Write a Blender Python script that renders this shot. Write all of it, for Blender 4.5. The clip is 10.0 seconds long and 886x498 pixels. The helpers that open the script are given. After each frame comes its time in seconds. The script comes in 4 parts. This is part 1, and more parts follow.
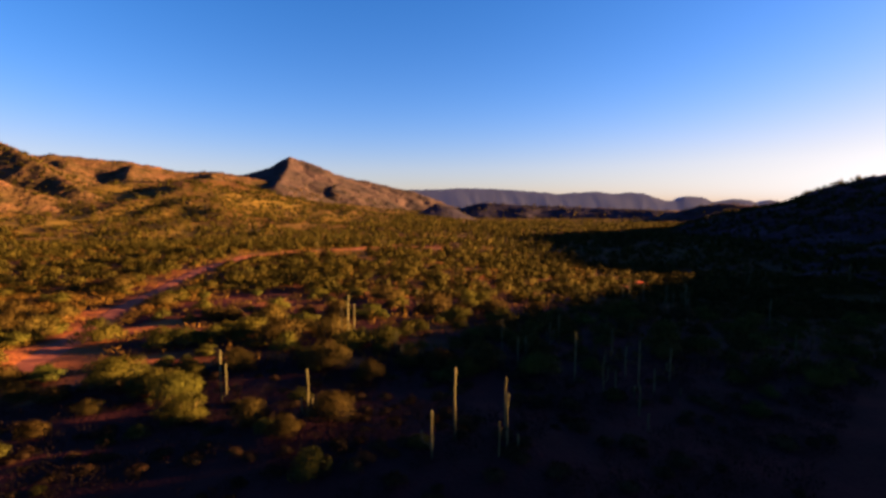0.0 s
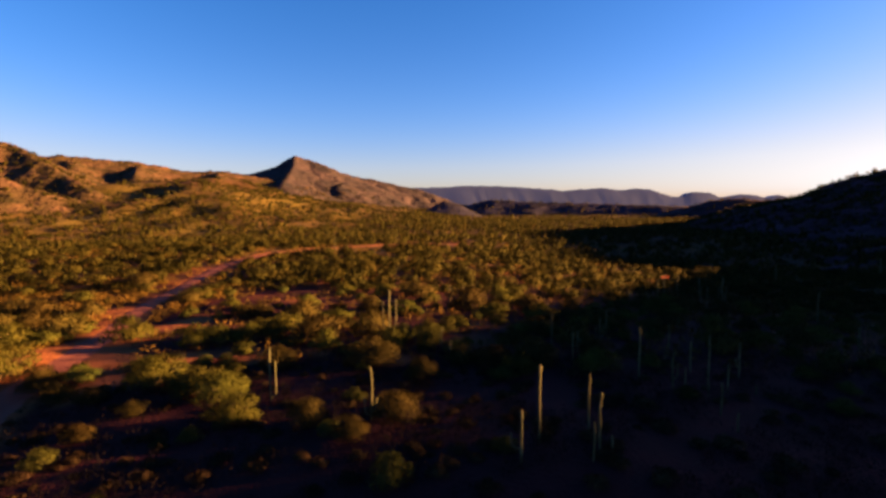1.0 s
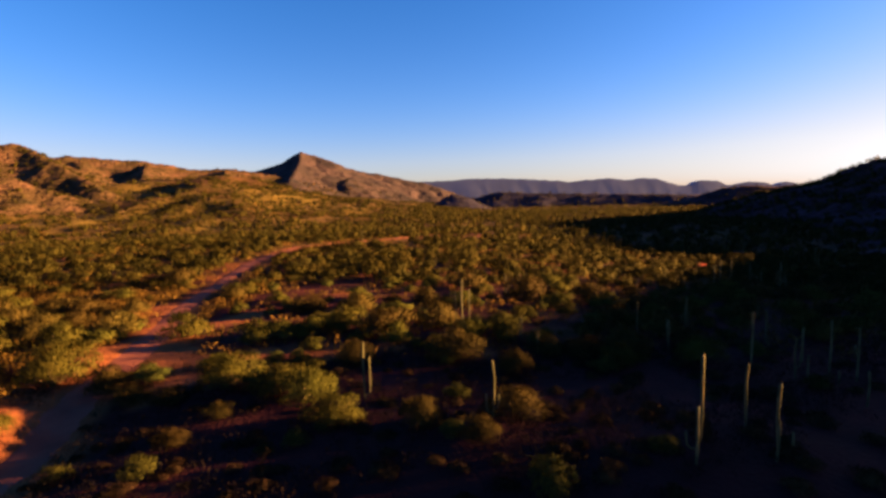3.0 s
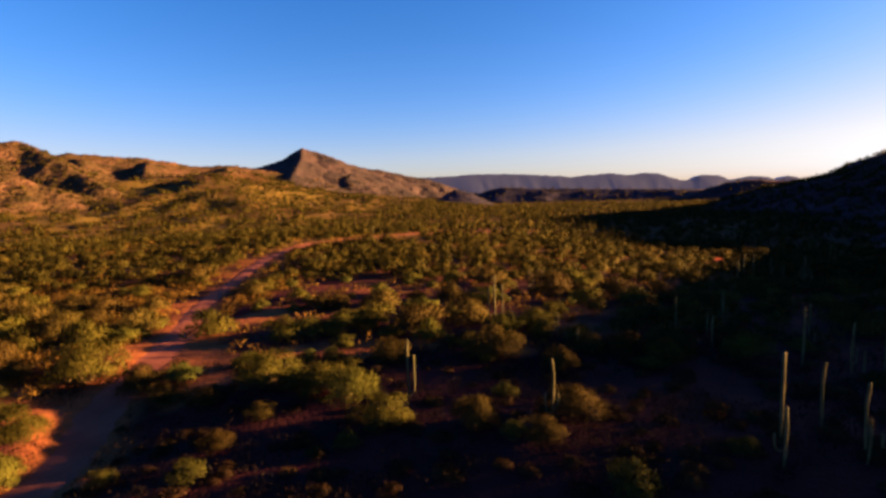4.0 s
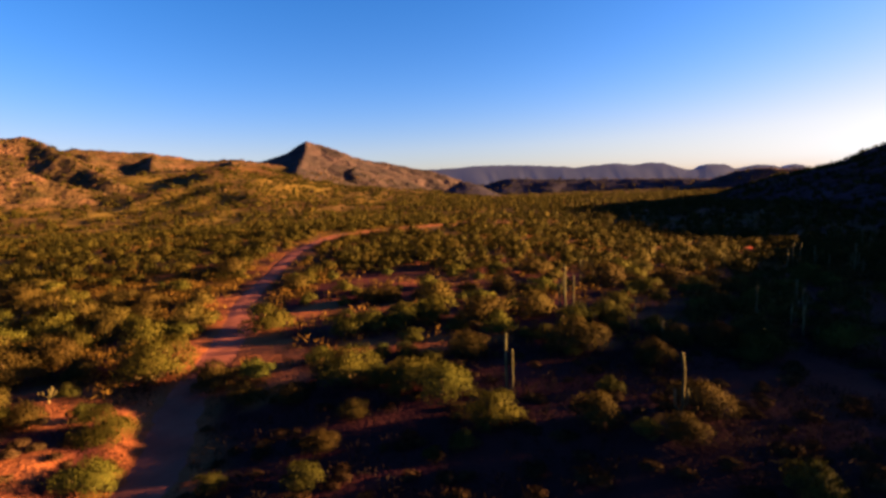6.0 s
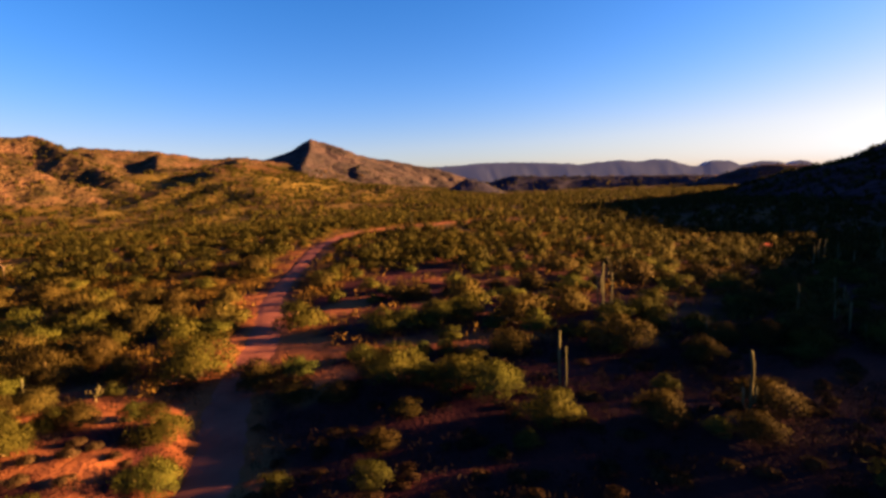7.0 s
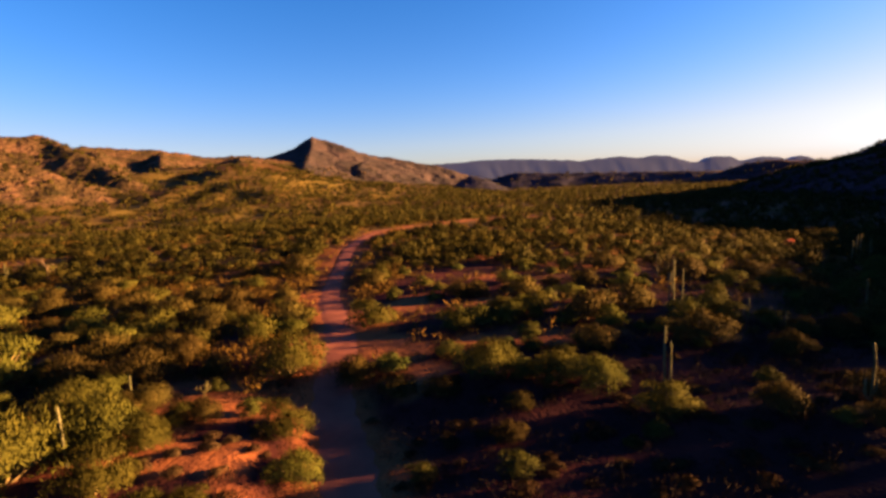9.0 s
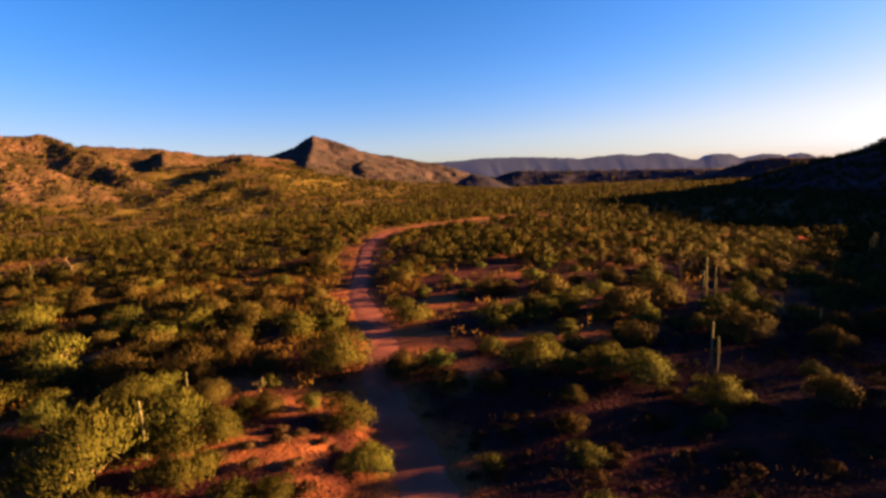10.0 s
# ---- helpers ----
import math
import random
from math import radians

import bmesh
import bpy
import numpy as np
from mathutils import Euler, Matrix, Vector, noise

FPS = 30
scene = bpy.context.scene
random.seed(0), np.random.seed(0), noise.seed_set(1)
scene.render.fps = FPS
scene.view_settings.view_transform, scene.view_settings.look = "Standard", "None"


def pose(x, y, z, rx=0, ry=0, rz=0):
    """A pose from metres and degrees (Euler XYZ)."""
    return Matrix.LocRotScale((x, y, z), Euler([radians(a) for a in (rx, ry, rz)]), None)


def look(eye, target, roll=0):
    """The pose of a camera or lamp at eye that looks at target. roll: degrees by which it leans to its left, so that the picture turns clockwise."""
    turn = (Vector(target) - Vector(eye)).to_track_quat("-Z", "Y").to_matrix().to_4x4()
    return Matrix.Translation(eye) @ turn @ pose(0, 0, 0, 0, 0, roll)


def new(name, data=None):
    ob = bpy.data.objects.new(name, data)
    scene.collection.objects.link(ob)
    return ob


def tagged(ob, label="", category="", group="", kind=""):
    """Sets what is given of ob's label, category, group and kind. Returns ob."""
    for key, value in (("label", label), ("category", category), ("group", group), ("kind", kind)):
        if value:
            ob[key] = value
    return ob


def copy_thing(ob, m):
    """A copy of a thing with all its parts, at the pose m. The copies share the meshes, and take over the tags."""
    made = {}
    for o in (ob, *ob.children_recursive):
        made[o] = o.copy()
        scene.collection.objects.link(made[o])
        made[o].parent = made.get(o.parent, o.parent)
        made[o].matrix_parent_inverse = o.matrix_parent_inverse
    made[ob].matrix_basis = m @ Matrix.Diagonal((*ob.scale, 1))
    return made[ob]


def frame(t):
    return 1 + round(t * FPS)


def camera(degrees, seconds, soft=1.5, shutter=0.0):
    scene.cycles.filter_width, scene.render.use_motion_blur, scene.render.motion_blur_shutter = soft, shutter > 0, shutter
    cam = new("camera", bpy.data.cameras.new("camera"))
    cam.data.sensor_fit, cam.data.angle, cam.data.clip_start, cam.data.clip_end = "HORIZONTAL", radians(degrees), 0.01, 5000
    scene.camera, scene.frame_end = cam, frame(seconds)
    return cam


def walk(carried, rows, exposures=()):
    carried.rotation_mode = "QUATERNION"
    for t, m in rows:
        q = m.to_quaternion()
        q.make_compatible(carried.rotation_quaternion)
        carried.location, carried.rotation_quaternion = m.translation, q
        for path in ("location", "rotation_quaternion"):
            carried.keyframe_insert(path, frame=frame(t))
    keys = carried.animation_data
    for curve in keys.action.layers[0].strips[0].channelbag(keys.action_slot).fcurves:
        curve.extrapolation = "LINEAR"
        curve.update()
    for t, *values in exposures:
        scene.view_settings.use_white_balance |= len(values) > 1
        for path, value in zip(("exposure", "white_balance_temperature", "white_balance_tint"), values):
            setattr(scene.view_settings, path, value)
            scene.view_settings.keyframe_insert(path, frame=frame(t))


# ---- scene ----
cam = camera(83.4, 10.0, soft=3.0)
EYE, TILT = 20.0, -5.2
# seconds, x, y, z, pitch, roll, yaw from the first camera
ROWS = [
    (0.0, 0.00, 0.00, 0.00, -0.00, -0.00, -0.00),
    (0.5, -2.83, 1.53, -0.50, -0.11, 0.22, 0.26),
    (1.0, -5.54, 2.94, -0.74, -0.22, 0.44, 0.49),
    (1.5, -7.99, 4.06, -1.01, -0.35, 0.70, 0.76),
    (2.0, -10.33, 5.00, -1.25, -0.49, 0.99, 0.94),
    (2.5, -12.55, 5.82, -1.45, -0.69, 1.37, 0.95),
    (4.0, -18.72, 8.01, -1.56, -1.37, 1.81, 1.04),
    (4.5, -20.75, 8.65, -1.64, -1.64, 2.13, 0.98),
    (5.0, -22.76, 9.29, -1.65, -1.86, 2.16, 1.17),
    (5.5, -24.77, 9.75, -1.64, -2.07, 2.31, 1.20),
    (7.0, -30.88, 10.34, -1.46, -2.53, 2.55, 1.67),
    (7.5, -33.11, 10.21, -1.38, -2.62, 2.63, 1.75),
    (8.0, -35.46, 9.86, -1.20, -2.69, 2.74, 1.63),
    (8.5, -37.82, 9.35, -1.00, -2.79, 2.77, 1.53),
    (9.0, -40.24, 8.72, -0.82, -2.86, 2.84, 1.49),
    (9.5, -42.70, 8.03, -0.63, -2.96, 2.92, 1.50),
    (10.0, -45.00, 7.31, -0.45, -3.08, 3.00, 1.43),
]
walk(cam, [(t, pose(0, 0, EYE, TILT, 0, 0) @ pose(x, y, z, 90 + pitch, roll, yaw)) for t, x, y, z, pitch, roll, yaw in ROWS],
     [(0.0, 3.92, 6900, 14), (2.5, 3.93, 6850, 13), (4.5, 3.94, 6700, 11.5), (7.0, 3.97, 6650, 10), (10.0, 3.96, 6600, 9)])

# ---------------------------------------------------------------- light
SUN_AZIMUTH, SUN_HEIGHT = 84.0, 9.0
sky_world = bpy.data.worlds.new("evening_sky")
scene.world = sky_world
sky_world.use_nodes = True
nt = sky_world.node_tree
sky = nt.nodes.new("ShaderNodeTexSky")
sky.sky_type, sky.sun_disc = "NISHITA", False
sky.sun_elevation, sky.sun_rotation = radians(SUN_HEIGHT), radians(SUN_AZIMUTH)
sky.air_density, sky.dust_density, sky.ozone_density, sky.altitude = 1.0, 0.9, 3.0, 700
tone = nt.nodes.new("ShaderNodeHueSaturation")
tone.inputs["Saturation"].default_value = 1.27
nt.links.new(sky.outputs[0], tone.inputs["Color"])
tint = nt.nodes.new("ShaderNodeMix")
tint.data_type, tint.blend_type = "RGBA", "MULTIPLY"
tint.inputs[0].default_value = 1.0
tint.inputs[7].default_value = (1.27, 1.01, 1.34, 1)
nt.links.new(tone.outputs[0], tint.inputs[6])
grey = nt.nodes.new("ShaderNodeRGBToBW")
nt.links.new(tint.outputs[2], grey.inputs[0])
glare = nt.nodes.new("ShaderNodeMapRange")
glare.interpolation_type = "SMOOTHSTEP"
glare.inputs["From Min"].default_value, glare.inputs["From Max"].default_value = 1.5, 5.2
glare.inputs["To Max"].default_value = 0.9
nt.links.new(grey.outputs[0], glare.inputs["Value"])
glow = nt.nodes.new("ShaderNodeMapRange")  # round the low sun the sky turns warm
glow.interpolation_type = "SMOOTHSTEP"
glow.inputs["From Min"].default_value, glow.inputs["From Max"].default_value = 5.0, 16.0
nt.links.new(grey.outputs[0], glow.inputs["Value"])
pale_tone = nt.nodes.new("ShaderNodeMix")
pale_tone.data_type = "RGBA"
pale_tone.inputs[6].default_value, pale_tone.inputs[7].default_value = (0.88, 0.88, 0.92, 1), (2.6, 1.25, 0.75, 1)
nt.links.new(glow.outputs[0], pale_tone.inputs[0])
pale = nt.nodes.new("ShaderNodeMix")
pale.data_type, pale.blend_type = "RGBA", "MULTIPLY"
pale.inputs[0].default_value = 1.0
nt.links.new(pale_tone.outputs[2], pale.inputs[7])
nt.links.new(grey.outputs[0], pale.inputs[6])
haze = nt.nodes.new("ShaderNodeMix")
haze.data_type = "RGBA"
nt.links.new(glare.outputs[0], haze.inputs[0])
nt.links.new(tint.outputs[2], haze.inputs[6])
nt.links.new(pale.outputs[2], haze.inputs[7])
nt.links.new(haze.outputs[2], nt.nodes["Background"].inputs[0])
nt.nodes["Background"].inputs[1].default_value = 0.0149

sun_data = bpy.data.lights.new("sun", "SUN")
sun_data.energy, sun_data.angle, sun_data.color = 5.0, radians(0.9), (1.0, 0.48, 0.16)
sun = new("sun", sun_data)
a, e = radians(SUN_AZIMUTH), radians(SUN_HEIGHT)
sun.matrix_world = look((math.sin(a) * math.cos(e) * 900, math.cos(a) * math.cos(e) * 900, math.sin(e) * 900), (0, 0, 0))


# ---------------------------------------------------------------- materials
def material(name, colours, size=1.0, rough=0.9, bump=0.3, bump_size=None, spread=0.0, detail=6.0, stops=None, gloss=0.03):
    """Colours mixed by noise of that size in metres; spread: how far each object differs in brightness."""
    m = bpy.data.materials.new(name)
    m.use_nodes = True
    n, l = m.node_tree.nodes, m.node_tree.links
    p = n["Principled BSDF"]
    p.inputs["Roughness"].default_value = rough
    p.inputs["Specular IOR Level"].default_value = gloss
    g = n.new("ShaderNodeNewGeometry")
    big = n.new("ShaderNodeTexNoise")
    big.inputs["Scale"].default_value, big.inputs["Detail"].default_value = 1 / size, detail
    l.new(g.outputs["Position"], big.inputs["Vector"])
    ramp = n.new("ShaderNodeValToRGB")
    stops = stops or [0.32 + 0.36 * i / max(1, len(colours) - 1) for i in range(len(colours))]
    while len(ramp.color_ramp.elements) < len(colours):
        ramp.color_ramp.elements.new(0.5)
    for el, c, s in zip(ramp.color_ramp.elements, colours, stops):
        el.position, el.color = s, (*c, 1)
    l.new(big.outputs["Fac"], ramp.inputs[0])
    out = ramp.outputs[0]
    if spread:
        info = n.new("ShaderNodeObjectInfo")
        rng = n.new("ShaderNodeMapRange")
        rng.inputs["To Min"].default_value, rng.inputs["To Max"].default_value = 1 - spread, 1 + spread
        l.new(info.outputs["Random"], rng.inputs["Value"])
        hsv = n.new("ShaderNodeHueSaturation")
        l.new(rng.outputs[0], hsv.inputs["Value"])
        hue = n.new("ShaderNodeMapRange")
        hue.inputs["To Min"].default_value, hue.inputs["To Max"].default_value = 0.5 - 0.06 * spread, 0.5 + 0.06 * spread
        l.new(info.outputs["Random"], hue.inputs["Value"])
        l.new(hue.outputs[0], hsv.inputs["Hue"])
        l.new(out, hsv.inputs["Color"])
        out = hsv.outputs[0]
    l.new(out, p.inputs["Base Color"])
    if bump:
        fine = n.new("ShaderNodeTexNoise")
        fine.inputs["Scale"].default_value, fine.inputs["Detail"].default_value = 1 / (bump_size or size / 6), 5
        l.new(g.outputs["Position"], fine.inputs["Vector"])
        b = n.new("ShaderNodeBump")
        b.inputs["Strength"].default_value, b.inputs["Distance"].default_value = bump, (bump_size or size / 6)
        l.new(fine.outputs["Fac"], b.inputs["Height"])
        l.new(b.outputs[0], p.inputs["Normal"])
    return m


def add_island_spread(m, low, high):
    """Each leaf of a joined mesh a little lighter or darker."""
    n, l = m.node_tree.nodes, m.node_tree.links
    p = n["Principled BSDF"]
    old = p.inputs["Base Color"].links[0].from_socket
    g = n.new("ShaderNodeNewGeometry")
    r = n.new("ShaderNodeMapRange")
    r.inputs["To Min"].default_value, r.inputs["To Max"].default_value = low, high
    l.new(g.outputs["Random Per Island"], r.inputs["Value"])
    h = n.new("ShaderNodeHueSaturation")
    l.new(r.outputs[0], h.inputs["Value"])
    l.new(old, h.inputs["Color"])
    l.new(h.outputs[0], p.inputs["Base Color"])
    thin = n.new("ShaderNodeBsdfTranslucent")
    l.new(h.outputs[0], thin.inputs["Color"])
    both = n.new("ShaderNodeMixShader")
    both.inputs[0].default_value = 0.10
    l.new(p.outputs[0], both.inputs[1])
    l.new(thin.outputs[0], both.inputs[2])
    l.new(both.outputs[0], n["Material Output"].inputs["Surface"])
    return m


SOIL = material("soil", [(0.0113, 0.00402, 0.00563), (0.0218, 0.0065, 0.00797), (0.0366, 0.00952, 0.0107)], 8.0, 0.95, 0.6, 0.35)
def add_bare(m, low, high):
    """Where the plan says bare, clean red sand shows instead of litter."""
    n, l = m.node_tree.nodes, m.node_tree.links
    p = n["Principled BSDF"]
    old = p.inputs["Base Color"].links[0].from_socket
    at = n.new("ShaderNodeAttribute")
    at.attribute_name = "bare"
    g = n.new("ShaderNodeNewGeometry")
    grain = n.new("ShaderNodeTexNoise")
    grain.inputs["Scale"].default_value, grain.inputs["Detail"].default_value = 0.9, 6
    l.new(g.outputs["Position"], grain.inputs["Vector"])
    sand = n.new("ShaderNodeMix")
    sand.data_type = "RGBA"
    sand.inputs[6].default_value, sand.inputs[7].default_value = (*low, 1), (*high, 1)
    l.new(grain.outputs["Fac"], sand.inputs[0])
    both = n.new("ShaderNodeMix")
    both.data_type = "RGBA"
    turf = n.new("ShaderNodeAttribute")
    turf.attribute_name = "grass"
    field = n.new("ShaderNodeMix")
    field.data_type = "RGBA"
    dry = n.new("ShaderNodeMix")
    dry.data_type = "RGBA"
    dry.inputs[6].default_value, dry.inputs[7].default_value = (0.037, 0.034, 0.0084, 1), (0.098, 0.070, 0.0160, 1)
    l.new(grain.outputs["Fac"], dry.inputs[0])
    l.new(turf.outputs["Fac"], field.inputs[0])
    l.new(old, field.inputs[6])
    l.new(dry.outputs[2], field.inputs[7])
    l.new(at.outputs["Fac"], both.inputs[0])
    l.new(field.outputs[2], both.inputs[6])
    l.new(sand.outputs[2], both.inputs[7])
    l.new(both.outputs[2], p.inputs["Base Color"])
    return m


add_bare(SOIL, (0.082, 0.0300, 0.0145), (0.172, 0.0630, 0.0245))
TRACK = material("packed_dirt", [(0.0912, 0.0344, 0.0273), (0.119, 0.0454, 0.0348), (0.146, 0.0559, 0.0419)], 3.5, 0.92, 0.45, 0.16)
SLOPE = material("rocky_slope", [(0.0147, 0.0133, 0.00616), (0.033, 0.0228, 0.0123), (0.0614, 0.0356, 0.0235)], 28.0, 0.95, 0.9, 5.0)
ROCK = material("range_rock", [(0.012, 0.0116, 0.0148), (0.022, 0.0182, 0.0199), (0.037, 0.0275, 0.0295)], 60.0, 0.95, 0.5, 9.0)
# the pale blue of distance haze is put into this rock's base colour
FAR_ROCK_HAZED = material("far_rock_hazed", [(0.109, 0.14, 0.221), (0.121, 0.155, 0.241), (0.132, 0.169, 0.26)], 120.0, 0.95, 0.0, 20.0)
# dark purple holds the shade and haze over the far knoll and low ridge
KNOLL_SHADED = material("knoll_rock_shaded", [(0.0105, 0.0105, 0.0196), (0.0147, 0.0147, 0.0274), (0.021, 0.0199, 0.0353)], 30.0, 0.95, 0.6, 4.0)
# scrub slope tone with the hills' purplish shade put into the colour
SHADE_HILL = material("scrub_hill_shaded", [(0.014, 0.00911, 0.0124), (0.028, 0.0146, 0.0197), (0.0459, 0.02, 0.0318)], 25.0, 0.95, 0.9, 4.0)
RED_EARTH = material("red_earth", [(0.22, 0.05, 0.025), (0.30, 0.07, 0.035), (0.36, 0.09, 0.05)], 1.5, 0.95, 0.5, 0.2)
BOULDER = material("boulder", [(0.018, 0.013, 0.009), (0.034, 0.022, 0.014), (0.055, 0.035, 0.022)], 1.5, 0.9, 0.7, 0.3, 0.2)
LEAF_OLIVE = add_island_spread(material("palo_verde_leaf", [(0.0245, 0.0262, 0.00539), (0.0367, 0.0385, 0.00734), (0.0479, 0.0468, 0.00918)], 2.2, 0.75, 0, spread=0.28), 0.86, 1.12)
LEAF_GREEN = add_island_spread(material("creosote_leaf", [(0.0208, 0.0253, 0.00605), (0.0324, 0.0376, 0.00821), (0.0428, 0.0452, 0.0103)], 1.5, 0.7, 0, spread=0.28), 0.86, 1.12)
LEAF_DARK = add_island_spread(material("mesquite_leaf", [(0.0199, 0.0167, 0.0053), (0.0311, 0.0252, 0.00677), (0.0418, 0.0318, 0.00883)], 2.0, 0.75, 0, spread=0.25), 0.86, 1.12)
LEAF_DRY = add_island_spread(material("bursage_leaf", [(0.0214, 0.0152, 0.00799), (0.034, 0.0227, 0.0112), (0.0447, 0.0296, 0.016)], 1.0, 0.85, 0, spread=0.25), 0.86, 1.12)
SCRUB = add_island_spread(material("scrub_leaf", [(0.0124, 0.0129, 0.0032), (0.0214, 0.0207, 0.00447), (0.0315, 0.0264, 0.00603)], 7.0, 0.8, 0, detail=3.0), 0.86, 1.12)
# near-black brush: the shade between the near bushes is put into its colour
BRUSH_SHADED = add_island_spread(material("dry_brush_shaded", [(0.00391, 0.00343, 0.00282), (0.00678, 0.00524, 0.00423), (0.0107, 0.00687, 0.00564)], 3.0, 0.85, 0), 0.8, 1.15)
TUFT = add_island_spread(material("straw_tuft", [(0.0408, 0.027, 0.00613), (0.0641, 0.0408, 0.00938), (0.0876, 0.0529, 0.0128)], 4.0, 0.85, 0), 0.7, 1.2)
BARK = material("bark", [(0.06, 0.05, 0.02), (0.12, 0.09, 0.045), (0.17, 0.13, 0.07)], 0.3, 0.9, 0.5, 0.05)
DEAD_WOOD = material("dead_wood", [(0.088, 0.0633, 0.044), (0.127, 0.0935, 0.066), (0.165, 0.127, 0.0935)], 0.5, 0.9, 0.5, 0.05)
CHOLLA = material("cholla_joint", [(0.022, 0.0215, 0.0095), (0.034, 0.0320, 0.0150), (0.046, 0.0420, 0.0220)], 0.5, 0.8, 0.5, 0.05, 0.15)
CACTUS = material("saguaro_skin", [(0.0347, 0.0359, 0.0186), (0.0548, 0.0557, 0.0281), (0.0749, 0.0711, 0.0428)], 0.8, 0.65, 0.4, 0.06, 0.15)



# shape of the desert floor
NEAR = (-0.94, -4.75, -0.85, -5.11, -5.50)

# ---------------------------------------------------------------- terrain functions
LATTICE = np.random.RandomState(7).rand(256, 256)


def smooth(a, b, v):
    t = np.clip((v - a) / (b - a), 0.0, 1.0)
    return t * t * (3 - 2 * t)


def value_noise(x, y):
    """Smooth noise from 0 to 1 over the plane, one lattice cell a metre."""
    xi, yi = np.floor(x).astype(int), np.floor(y).astype(int)
    fx, fy = x - xi, y - yi
    fx, fy = fx * fx * (3 - 2 * fx), fy * fy * (3 - 2 * fy)
    a, b = LATTICE[xi % 256, yi % 256], LATTICE[(xi + 1) % 256, yi % 256]
    c, d = LATTICE[xi % 256, (yi + 1) % 256], LATTICE[(xi + 1) % 256, (yi + 1) % 256]
    return (a * (1 - fx) + b * fx) * (1 - fy) + (c * (1 - fx) + d * fx) * fy


def fbm(x, y, size, octaves=4):
    total, gain = 0.0, 0.5
    for k in range(octaves):
        total = total + gain * (value_noise(x / size + 17.3 * k, y / size + 9.1 * k) - 0.5)
        size, gain = size / 2.03, gain * 0.5
    return total


def ridged(x, y, size, octaves=4):
    total, gain = 0.0, 0.5
    for k in range(octaves):
        total = total + gain * (1 - 2 * np.abs(value_noise(x / size + 31.7 * k, y / size + 5.9 * k) - 0.5))
        size, gain = size / 2.1, gain * 0.5
    return total


def ground(x, y):
    """Height of the desert floor at x, y."""
    x, y = np.asarray(x, float), np.asarray(y, float)
    side, rise = x / 100, np.tanh((y - 110) / 50)
    near = NEAR[0] + NEAR[1] * np.tanh(side) + NEAR[2] * rise + NEAR[3] * np.tanh(side) * rise + NEAR[4] * np.tanh(side) ** 2
    r, turn = np.hypot(x + 20, y - 8), np.degrees(np.arctan2(x + 20, np.maximum(y - 8, 1e-3)))
    foot = np.interp(turn, (-80, -60, -45, -38, -31, -26, -22, -20, -17, -13, -8, -3, 5), (20, 30, 34, 38, 50, 53, 53, 46, 35, 25, 17, 9, 0))
    slope = foot / 53 * smooth(290, 760, r)
    far = -7.5 + 53 * slope
    w = smooth(170, 430, y + 0.25 * np.abs(x))
    h = near * (1 - w) + far * w
    h = h + 9.0 * np.exp(-((x - 165) / 50) ** 2 - ((y - 130) / 70) ** 2)
    h = h + 2.1 * np.exp(-((x - 1) / 17) ** 2 - ((y - 33) / 13) ** 2)
    h = h + 0.8 * np.exp(-((x + 14) / 5) ** 2 - ((y - 41) / 5) ** 2)
    h = h - 1.5 * np.exp(-((x + 53) / 12) ** 2 - ((y - 46) / 10) ** 2)
    h = h + 2.2 * smooth(-52.0, -57, x) * np.exp(-((y - 44) / 9) ** 2) + 0.7 * smooth(-55, -61, x) * np.exp(-((y - 66) / 6) ** 2)
    rough = smooth(90, 260, np.hypot(x + 30, y)) * (0.25 + 0.75 * smooth(60, -120, x))
    h = h + 0.8 * fbm(x, y, 14) + rough * (5.0 * fbm(x + 40, y, 75) + np.sqrt(slope) * (22.0 * (ridged(x, y, 85) - 0.55) + 9.0 * (ridged(x + 33, y, 31, 3) - 0.5)))
    return h


# ---------------------------------------------------------------- mesh helpers
def link_mesh(name, verts, faces, mat, parent=None, shade=True, normals=None):
    me = bpy.data.meshes.new(name)
    verts, faces = np.asarray(verts, np.float32), np.asarray(faces, np.int32)
    k = faces.shape[1]
    me.vertices.add(len(verts))
    me.vertices.foreach_set("co", verts.ravel())
    me.loops.add(faces.size)
    me.loops.foreach_set("vertex_index", faces.ravel())
    me.polygons.add(len(faces))
    me.polygons.foreach_set("loop_start", np.arange(len(faces), dtype=np.int32) * k)
    me.polygons.foreach_set("use_smooth", np.full(len(faces), shade))
    me.materials.append(mat)
    me.update(calc_edges=True)
    if normals is not None:
        me.normals_split_custom_set_from_vertices(np.asarray(normals, np.float32))
    ob = new(name, me)
    ob.parent = parent
    return ob


def grid_faces(rows, cols):
    i = np.arange(rows - 1)[:, None] * cols + np.arange(cols - 1)[None]
    return np.stack([i, i + 1, i + cols + 1, i + cols], -1).reshape(-1, 4)


def spread_axis(low, fine_low, fine_high, high, step, growth=1.06):
    """Coordinates that are evenly fine in the middle and grow coarser outwards."""
    mid = np.arange(fine_low, fine_high, step)
    up, down, s = [mid[-1]], [mid[0]], step
    while up[-1] < high or down[-1] > low:
        s *= growth
        if up[-1] < high:
            up.append(up[-1] + s)
        if down[-1] > low:
            down.append(down[-1] - s)
    return np.concatenate([down[:0:-1], mid, up[1:]])


